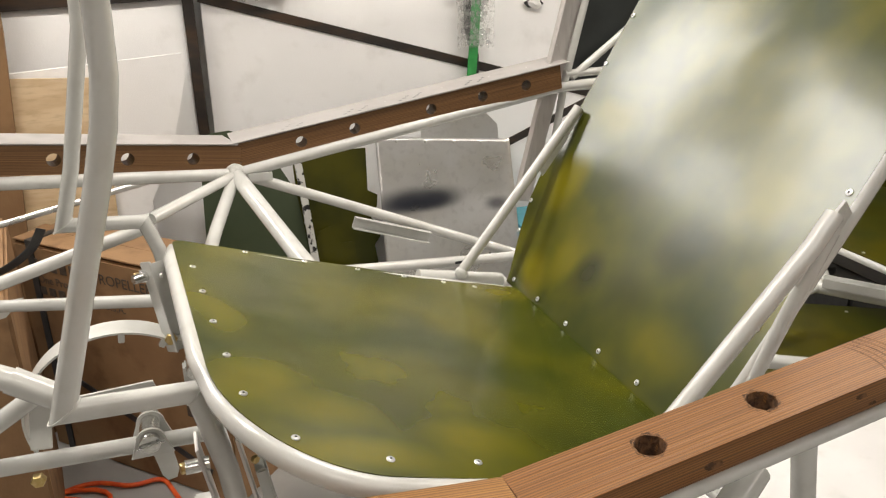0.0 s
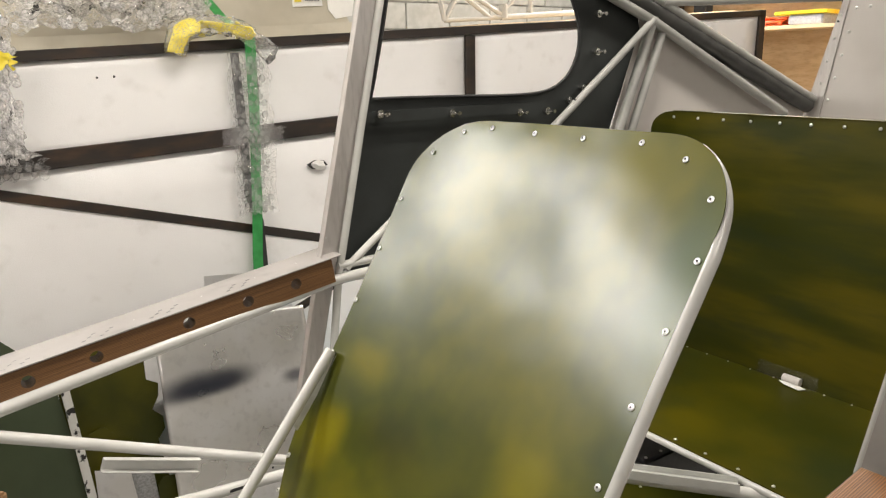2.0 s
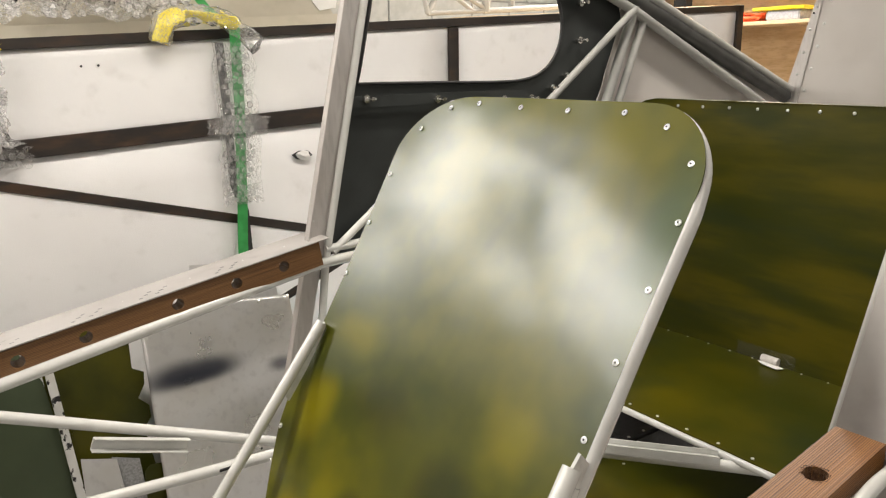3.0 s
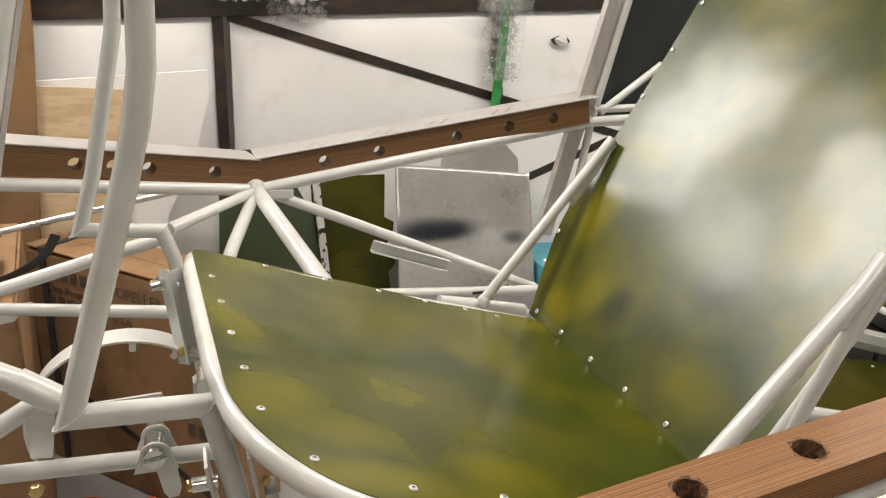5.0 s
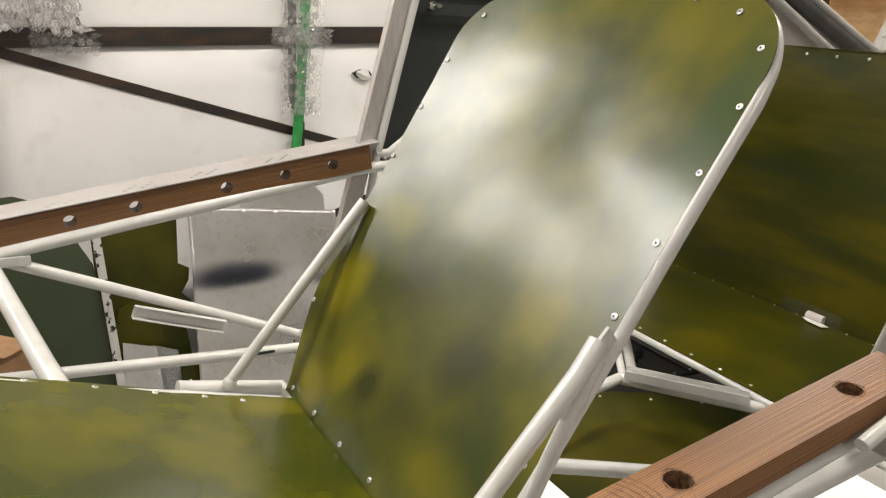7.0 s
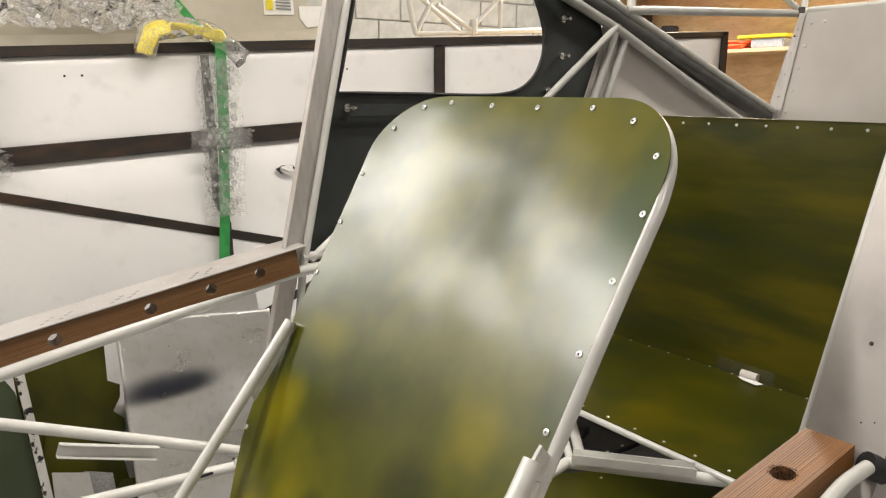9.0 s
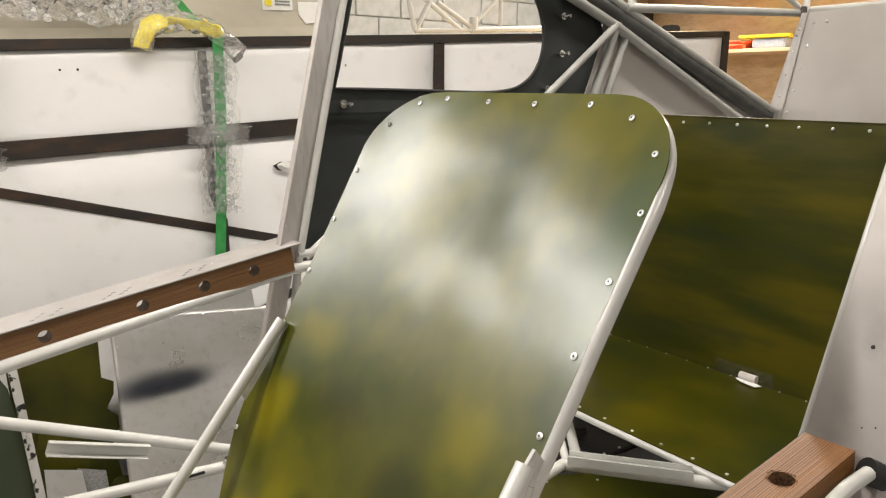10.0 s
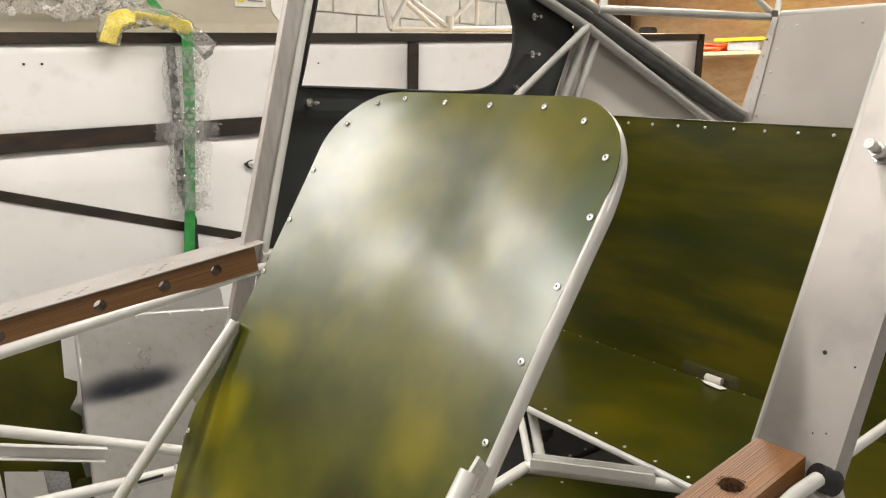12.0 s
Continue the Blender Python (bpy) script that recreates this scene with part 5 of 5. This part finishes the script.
tube(fus, [(2.069, 1.645, 1.913), (3.019, 1.62, 1.954)], 0.013, "upper aft longeron", mat=SHADED_TUBE)
tube(fus, [(2.109, 1.66, 2.408), (2.114, 1.66, 1.898)], 0.013)
tube(fus, [(3.019, 1.62, 1.954), (2.479, 1.64, 2.168)], 0.011)
tube(fus, [(3.019, 1.62, 1.954), (3.059, 1.62, 2.308)], 0.012)
weld(fus, (3.019, 1.62, 1.954), 0.022)
tube(fus, [(3.019, 1.60, 1.963), (3.029, 0.5, 1.973)], 0.012, "cross tube at the bulkhead's top")
part("tie", sweep([(2.979, 1.605, 1.973), (2.974, 1.60, 1.928), (2.945, 1.595, 1.865)], 0.012, 8, squash=0.4), IRON, fus, "dark leather tie round the joint", smooth=40)
part("lining", prism([(1.829, 1.158), (2.929, 1.158), (2.929, 1.576), (2.029, 1.898), (2.014, 1.808), (1.949, 1.628), (1.889, 1.458)], (0, 1.69, 0), (1, 0, 0), (0, 0, 1), -0.003), GREY_PANEL, fus, "thin grey side lining", smooth=None)

# near side tubes under the rail
tube(fus, [(0.60, 0.46, 1.155), (0.70, 0.47, 0.72)], 0.012)
tube(fus, [(0.46, 0.42, 1.105), (0.54, 0.455, 1.14)], 0.0145, "open tube stub")
tube(fus, [(0.30, 0.47, 1.11), (0.15, 0.60, 0.72)], 0.012)
tube(fus, [(-0.3, 0.56, 0.72), (0.7, 0.50, 0.72), (2.2, 0.52, 0.74)], 0.013, "near lower longeron")
tube(fus, [(0.5, 1.60, 0.62), (0.9, 1.63, 0.62), (2.2, 1.62, 0.64)], 0.013, "far lower longeron")
for x in (0.9, 1.6):
    tube(fus, [(x, 0.53, 0.715), (x, 1.6, 0.625)], 0.012, "floor cross tube")
tube(fus, [(1.2, 0.475, 1.25), (1.6, 0.5, 0.73)], 0.012)

# ---- front seat ----
seat = thing("pilot_seat", (0.4, 0.8, 0.95), "olive lacquered sheet metal seat on a white tube frame", "seat")
PX0, PX1, HZ = 0.058, 0.570, 1.075
pan_z = lambda x: 1.226 - 0.302 * (x - 0.075)
BT = 1.674


def pan_sides(x):
    s = x - PX0
    lo, hi = 0.510 + 0.035 * (s / 0.5) ** 2, 1.020 + 0.012 * math.sin(s / 0.5 * math.pi)
    if s < 0.14:
        lo += 0.16 * (1 - math.sqrt(max(0.0, 1 - ((0.14 - s) / 0.14) ** 2)))
    if s < 0.015:
        hi -= 0.015 * (1 - math.sqrt(max(0.0, 1 - ((0.015 - s) / 0.015) ** 2)))
    return lo, hi


skew = lambda x, y: x + 0.05 * max(0.0, 1.0 - y) * (1 - (x - PX0) / (PX1 - PX0)) ** 2


def back_x(y, z):
    s = (y - 0.80) / 0.26
    lift = min(1.0, max(0.0, (z - 1.078) / 0.2))
    bow = 0.010 * math.sin((z - 1.078) / 0.59 * math.pi)
    up, side = min(1.0, max(0.0, (z - 1.40) / 0.27)), min(1.0, max(0.0, (0.86 - y) / 0.30))
    bow += 0.014 * up * up * (3 - 2 * up) * side * side * (3 - 2 * side)
    return 0.574 + 0.592 * (z - 1.078) + bow - (0.04 * s * s if s > 0 else 0.0) * lift


def back_sides(z):
    lo = 0.577
    hi = 1.055 + 0.034 * math.sin(min(1.0, (z - 1.066) / 0.16) * math.pi / 2) - 0.012 * min(1.0, max(0.0, (z - 1.2) / 0.15))
    k = BT - z
    if k < 0.085:
        lo += 0.100 * (1 - math.sqrt(max(0.0, 1 - ((0.085 - k) / 0.085) ** 2)))
        hi -= 0.105 * (1 - math.sqrt(max(0.0, 1 - ((0.085 - k) / 0.085) ** 2)))
    return lo, hi


def sheet(rows, place, columns=30, thick=(0.0, 0.0, 0.0)):
    """A thin sheet with both faces and its rim; thick: the way from the front face to the back one."""
    bm = bmesh.new()
    off = Vector(thick)
    g, h = [], []
    for t, (lo, hi) in rows:
        ps = [Vector(place(lo + (hi - lo) * i / columns, t)) for i in range(columns + 1)]
        g.append([bm.verts.new(p) for p in ps]), h.append([bm.verts.new(p + off) for p in ps])
    n = len(rows) - 1
    for a, b, c, d in zip(g, g[1:], h, h[1:]):
        for i in range(columns):
            bm.faces.new((a[i], a[i + 1], b[i + 1], b[i])), bm.faces.new((c[i], d[i], d[i + 1], c[i + 1]))
        for i in (0, columns):
            bm.faces.new((a[i], b[i], d[i], c[i]))
    for k in (0, n):
        for i in range(columns):
            bm.faces.new((g[k][i], g[k][i + 1], h[k][i + 1], h[k][i]))
    return bm


dent = lambda p: 0.0012 * noise.noise(Vector(p) * 9) + 0.0005 * noise.noise(Vector(p) * 28)
xs = [PX0 + (PX1 - 0.0025 - PX0) * (k / 46) ** 1.5 for k in range(47)]
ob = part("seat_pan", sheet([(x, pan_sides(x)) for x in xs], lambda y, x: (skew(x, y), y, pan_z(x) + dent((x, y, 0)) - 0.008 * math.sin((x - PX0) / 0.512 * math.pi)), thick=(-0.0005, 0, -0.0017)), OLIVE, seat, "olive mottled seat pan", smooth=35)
zs = [1.068 + (BT - 1.068) * (1 - (1 - k / 52) ** 1.5) for k in range(53)]
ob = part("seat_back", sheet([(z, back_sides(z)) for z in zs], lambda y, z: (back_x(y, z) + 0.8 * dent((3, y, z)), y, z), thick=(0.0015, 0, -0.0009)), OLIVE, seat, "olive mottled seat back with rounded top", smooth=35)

# tube hoops under the sheets' edges
hoop = [(PX1 - 0.02, 0.545)] + [(x, pan_sides(x)[0] - 0.002) for x in xs[::-1] if x < PX1 - 0.04][:-2] + [(PX0 - 0.004, 0.70 + 0.03 * k) for k in range(10)] + [(PX0, 1.005), (PX0 + 0.03, 1.016), (0.30, 1.026), (PX1 - 0.02, 1.025)]
tube(seat, [(skew(x, y), y, pan_z(x) - 0.0125 - 0.008 * math.sin(min(1, max(0, (x - PX0) / 0.512)) * math.pi)) for x, y in hoop], 0.0110, "white tube hoop round the seat pan", name="pan_hoop", seg=12)
right = [(z, back_sides(z)[0] + 0.001) for z in zs if z < BT - 0.012]
left = [(z, back_sides(z)[1] - 0.006) for z in zs if z < BT - 0.012][::-1]
tuck = lambda z: 0.018 * min(1.0, max(0.0, (z - BT + 0.11) / 0.10))
hp = [(back_x(y, z) + 0.0105, y - 0.001 + tuck(z), z - 0.3 * tuck(z)) for z, y in right] + [(back_x(y, BT) + 0.008, y, BT - 0.011) for y in (0.70, 0.76, 0.82, 0.88, 0.94)] + [(back_x(y, z) + 0.0115, y - 0.004, z - 0.002) for z, y in left]
tube(seat, hp, 0.0090, "white tube hoop round the seat back", name="back_hoop", seg=12)
tube(seat, [(PX1, 0.54, HZ - 0.018), (PX1, 1.09, HZ - 0.016)], 0.013, "hinge tube", name="hinge_tube")
# left brace with its gusset
tube(seat, [(0.478, 1.042, 1.104), (0.692, 1.068, 1.352)], 0.0082, "seat brace tube", name="brace")
part("gusset", prism([(0.0, -0.052), (0.016, -0.058), (0.014, 0.0), (0.006, 0.06), (0.0, 0.06)], (0.652, 1.058, 1.304), Vector((0.75, 0.0, -0.66)), Vector((0.65, 0.08, 0.755)), -0.003), WELD, seat, "rough white welded gusset", smooth=None)
tube(seat, [(0.414, 1.058, 1.104), (0.560, 1.060, 1.074)], 0.0125, "thick hinge end tube", name="hinge_end")
weld(seat, (0.482, 1.042, 1.107), 0.0105)
# right brace
tube(seat, [(0.50, 0.566, 1.09), (0.545, 0.568, 1.138), (0.690, 0.572, 1.300), (0.715, 0.576, 1.330)], 0.0105, "seat brace tube", name="brace")
tube(seat, [(0.595, 0.566, 1.07), (0.643, 0.570, 1.165), (0.716, 0.576, 1.310)], 0.0085, name="brace")
part("gusset", prism([(-0.014, -0.045), (0.012, -0.05), (0.012, 0.045), (-0.010, 0.05)], (0.700, 0.572, 1.300), Vector((0.78, 0.0, -0.62)), Vector((0.62, 0, 0.78)), -0.004), WELD, seat, "rough white welded gusset", smooth=None)
# rivets
def pan_height(x, y):
    """Height of the pan's sheet at a place seen from above."""
    p = x
    for _ in range(8):
        p -= skew(p, y) - x
    return pan_z(p) + dent((p, y, 0)) - 0.008 * math.sin((p - PX0) / 0.512 * math.pi)


for x, y in ((0.078, 0.928), (0.084, 0.849), (0.089, 0.770), (0.095, 0.695), (0.102, 0.621), (0.136, 0.557), (0.212, 0.536), (0.296, 0.540), (0.375, 0.540), (0.465, 0.544),
             (0.150, 1.018), (0.231, 1.022), (0.308, 1.021), (0.378, 1.017), (0.440, 1.012), (0.490, 1.006)):
    stud(seat, "rivet", RIVET_MESH, (x, y, pan_height(x, y) + 0.0006), (0.28, 0, 1), 0.68)
bn = Vector((-0.86, 0, 0.51))
for y, z in ((1.040, 1.082), (0.958, 1.083), (0.870, 1.083), (0.782, 1.084), (0.694, 1.086), (0.60, 1.088),
             (0.590, 1.200), (0.587, 1.348), (0.587, 1.421), (0.585, 1.491), (0.584, 1.557), (0.598, 1.614), (0.646, 1.649), (0.710, 1.662), (0.798, 1.661), (0.882, 1.662), (0.960, 1.665), (1.008, 1.658),
             (1.048, 1.627), (1.070, 1.560), (1.072, 1.490), (1.074, 1.418), (1.074, 1.346), (1.082, 1.27), (1.083, 1.200), (1.083, 1.150)):
    stud(seat, "rivet", RIVET_MESH, (back_x(y, z) - 0.0012, y, z), bn, 0.66)

# ---- rear seat ----
rear = thing("rear_seat", (1.75, 1.05, 0.9), "wide dark olive sheet metal rear bench", "seat")
RX0, RX1, RZ = 1.478, 1.962, 0.955
ob = part("seat_pan", sheet([(RX0 + (RX1 - RX0) * k / 14, (0.50, 1.61)) for k in range(15)], lambda y, x: (x, y, RZ + 1.5 * dent((x, y, 4))), thick=(0, 0, -0.002)), OLIVE_DARK, rear, "dark olive rear seat pan", smooth=35)
RT = 1.608
rb_x = lambda z: 1.9605 + 0.117 * (z - RZ)


def rear_sides(z):
    k = RT - z
    inset = 0.07 * (1 - math.sqrt(max(0.0, 1 - ((0.05 - k) / 0.05) ** 2))) if k < 0.05 else 0.0
    return 0.50 + inset, 1.632 - inset


ob = part("seat_back", sheet([(z, rear_sides(z)) for z in [RZ - 0.003 + (RT - RZ + 0.003) * (1 - (1 - k / 26) ** 1.6) for k in range(27)]], lambda y, z: (rb_x(z) + 2 * dent((y, z, 9)), y, z), thick=(0.002, 0, 0)), OLIVE_DARK, rear, "dark olive rear seat back", smooth=35)
part("top_edge", box((rb_x(RT) - 0.002, 0.55, RT - 0.001), (rb_x(RT) + 0.022, 1.56, RT + 0.0015), 0.0005), OLIVE_DARK, rear, "folded top flange", smooth=None)
tube(rear, [(RX0 + 0.004, 0.47, RZ - 0.011), (RX0 + 0.004, 1.62, RZ - 0.011)], 0.0095, "white tube under the pan's front edge", name="front_tube")
for k in range(15):
    stud(rear, "rivet", SMALL_RIVET, (RX0 + 0.014, 0.53 + 0.077 * k, RZ + 0.001), (0, 0, 1), 1.25)
for k in range(13):
    stud(rear, "rivet", SMALL_RIVET, (rb_x(RT - 0.016) - 0.002, 0.57 + 0.082 * k, RT - 0.016), (-1, 0, 0.1), 1.35)
for k in range(17):
    stud(rear, "rivet", SMALL_RIVET, (RX1 - 0.006, 0.53 + 0.067 * k, RZ + 0.001), (0, 0, 1), 0.8)
hing = part("hinge_clip", sweep([(RX1 - 0.008, 1.06, RZ + 0.012), (RX1 - 0.008, 1.105, RZ + 0.012)], 0.0105, 14), GREY_PANEL, rear, "pale plastic roll taped at the hinge", smooth=50)
part("tape", box((RX1 - 0.001, 1.02, RZ + 0.002), (RX1 + 0.0025, 1.18, RZ + 0.036), 0, pose(-0.003, 0, 0, 0, 0, 0)), TAPE, rear, "strip of clear tape", smooth=None)
part("tape", prism([(0.008, 0.012), (0.026, 0.004), (0.036, 0.045), (0.026, 0.075), (0.014, 0.055)], (RX1 - 0.045, 1.035, RZ + 0.004), (1, 0, 0), (0, 1, 0), 0.0012), PAPER, rear, "torn bit of white tape", smooth=None)

# tubes and sheets under the rear seat
tube(fus, [(1.300, 1.085, 0.93), (1.495, 0.845, 0.93), (1.60, 0.70, 0.93)], 0.0125, "seat support tube")
chan = bmesh.new()
q = Matrix.Translation((1.305, 1.075, 0.945)) @ Matrix.Rotation(math.atan2(-0.24, 0.195), 4, "Z")
add_box(chan, (0.0, -0.028, 0.0), (0.24, -0.0255, 0.018), 0.0006, q)
add_box(chan, (0.0, -0.028, -0.0025), (0.24, 0.014, 0.0), 0.0006, q)
add_box(chan, (0.0, 0.0115, 0.0), (0.24, 0.014, 0.012), 0.0006, q)
support = part("support_channel", chan, TUBE, fus, "bent white sheet channel", smooth=None)
for k in range(4):
    part("slot", box((0.02 + 0.052 * k, -0.010, 0.0002), (0.058 + 0.052 * k, -0.004, 0.0008), 0, q), DARK, support, "dark slot", smooth=None)
tube(fus, [(1.30, 1.085, 0.93), (1.12, 1.05, 0.93)], 0.0115)
tube(fus, [(1.31, 1.085, 0.93), (1.45, 1.26, 0.93)], 0.0085)
tube(fus, [(1.42, 1.16, 0.88), (1.70, 1.50, 0.88)], 0.012)
well = tagged(part("footwell_panel", prism([(1.05, 0.88), (1.75, 0.84), (1.66, 1.05), (1.40, 1.20), (1.05, 1.28)], (0, 0, 0.82), (1, 0, 0), (0, 1, 0), 0.002), OLIVE_DARK, None, smooth=None), "olive floor panel in front of the rear seat", "floor panel")
for x, y in ((1.12, 1.24), (1.24, 1.22), (1.36, 1.19), (1.46, 1.13), (1.56, 1.07), (1.12, 0.91), (1.3, 0.90), (1.5, 0.89)):
    stud(well, "rivet", SMALL_RIVET, (x, y, 0.8225), (0, 0, 1), 1.2)
case = tagged(part("dark_case", box((1.58, 1.22, 0.62), (1.95, 1.62, 0.80), 0.008), DARK), "black equipment case with round knobs under the rear seat", "case")
for x, y in ((1.61, 1.33), (1.66, 1.44)):
    part("knob", lathe([(0.010, 0), (0.010, 0.012), (0.020, 0.014), (0.021, 0.030), (0.016, 0.034)], 18), DARK, case, "round black knob", at=pose(x, y, 0.8005))
for k in range(7):
    stud(case, "rivet", SMALL_RIVET, (1.60 + 0.055 * k, 1.234, 0.801), (0, 0, 1), 1.3)
part("lid_seam", box((1.70, 1.235, 0.8005), (1.706, 1.61, 0.803)), IRON, case, "raised seam on the lid", smooth=None)
tagged(part("foam_sheet", box((1.25, 0.75, 0.001), (3.0, 2.05, 0.03), 0.004), FOAM), "white foam sheet lying on the concrete floor", "foam sheet")
tagged(part("white_floor_panel", box((1.62, 0.92, 0.70), (2.0, 1.15, 0.704)), FOAM, None, smooth=None), "white floor panel under the rear seat", "floor panel")

# ---- far door ----
door = thing("aircraft_door", (1.5, 1.68, 1.28), "dark charcoal aircraft door skin with a rounded window opening", "door")


win = [(1.116, 1.676), (1.371, 1.672), (1.586, 1.666), (1.678, 1.676), (1.739, 1.713), (1.771, 1.768), (1.777, 1.823), (1.764, 1.878), (1.708, 1.978), (1.627, 2.088), (1.473, 2.128), (1.223, 2.128), (1.197, 2.038), (1.157, 1.848)]
rim = [(1.019, 1.278), (1.422, 1.278), (1.749, 1.278), (1.829, 1.408), (1.899, 1.538), (1.959, 1.688), (2.019, 1.838), (1.989, 1.928), (1.929, 2.058), (1.829, 2.208), (1.524, 2.308), (1.218, 2.308), (1.157, 2.058), (1.085, 1.668)]


def dense(pts, per):
    out = []
    for i in range(len(pts)):
        p, q = Vector(pts[i]), Vector(pts[(i + 1) % len(pts)])
        out += [tuple(p + (q - p) * k / per) for k in range(per)]
    return out


opening = [Vector(p) for p in dense(win, 4)]
for _ in range(5):
    opening = [(opening[i - 1] + 2 * opening[i] + opening[(i + 1) % len(opening)]) / 4 if opening[i].x > 1.45 else opening[i] for i in range(len(opening))]
part("skin", plate_with_hole(dense(rim, 4), [tuple(p) for p in opening], (0, 1.683, 0), (1, 0, 0), (0, 0, 1), -0.004), DOOR, door, smooth=None)
part("window_rim", sweep([(x, 1.680, z) for x, z in opening], 0.004, 8, closed=True), DARK, door, "thin black window edging", smooth=60)
part("stiffener", box((1.075, 1.668, 1.620), (1.60, 1.672, 1.648), 0.001), DOOR, door, "folded stiffener strip", smooth=None)
for x, z in ((1.130, 1.641), (1.334, 1.633), (1.551, 1.624), (1.648, 1.623), (1.728, 1.648), (1.780, 1.680), (1.831, 1.776), (1.832, 1.877)):
    f = part("fastener", sweep([(x, 1.681, z), (x + 0.004, 1.640, z)], 0.005, 10), STEEL, door, "clip fastener", smooth=40)
    part("collar", sweep([(x - 0.001, 1.672, z), (x, 1.662, z)], 0.010, 12), STEEL, f, smooth=40)
    part("wing", box((x - 0.014, 1.648, z - 0.003), (x + 0.018, 1.653, z + 0.003), 0.001), STEEL, f)

# ---- bulkhead behind the rear seat ----
bulk = thing("bulkhead_panel", (2.95, 1.1, 1.2), "pale grey bulkhead panel with screws and an aluminium edge strip", "panel")
part("skin", prism([(0.45, 0.95), (1.844, 0.95), (1.677, 1.596), (1.585, 1.948), (0.45, 1.985)], (2.95, 0, 0), (0, 1, 0), (0.0, 0, 1), 0.004), GREY_PANEL, bulk, smooth=None)
part("edge_strip", prism([(1.661, 1.4), (1.735, 1.4), (1.589, 1.948), (1.568, 1.947)], (2.943, 0, 0), (0, 1, 0), (0.0, 0, 1), -0.003), ALU_DULL, bulk, "riveted aluminium edge strip", smooth=None)
for k in range(5):
    z = 1.58 + 0.078 * k
    stud(bulk, "rivet", SMALL_RIVET, (2.938, 1.659 - 0.214 * (z - 1.58), z), (-1, 0, 0), 1.7)
    stud(bulk, "screw", SMALL_RIVET, (2.949, 1.614 - 0.214 * (z - 1.58), z + 0.02), (-1, 0, 0), 1.9)
for y in (1.50, 1.28, 1.06, 0.84):
    stud(bulk, "screw", SMALL_RIVET, (2.949, y, 1.915), (-1, 0, 0), 1.9)
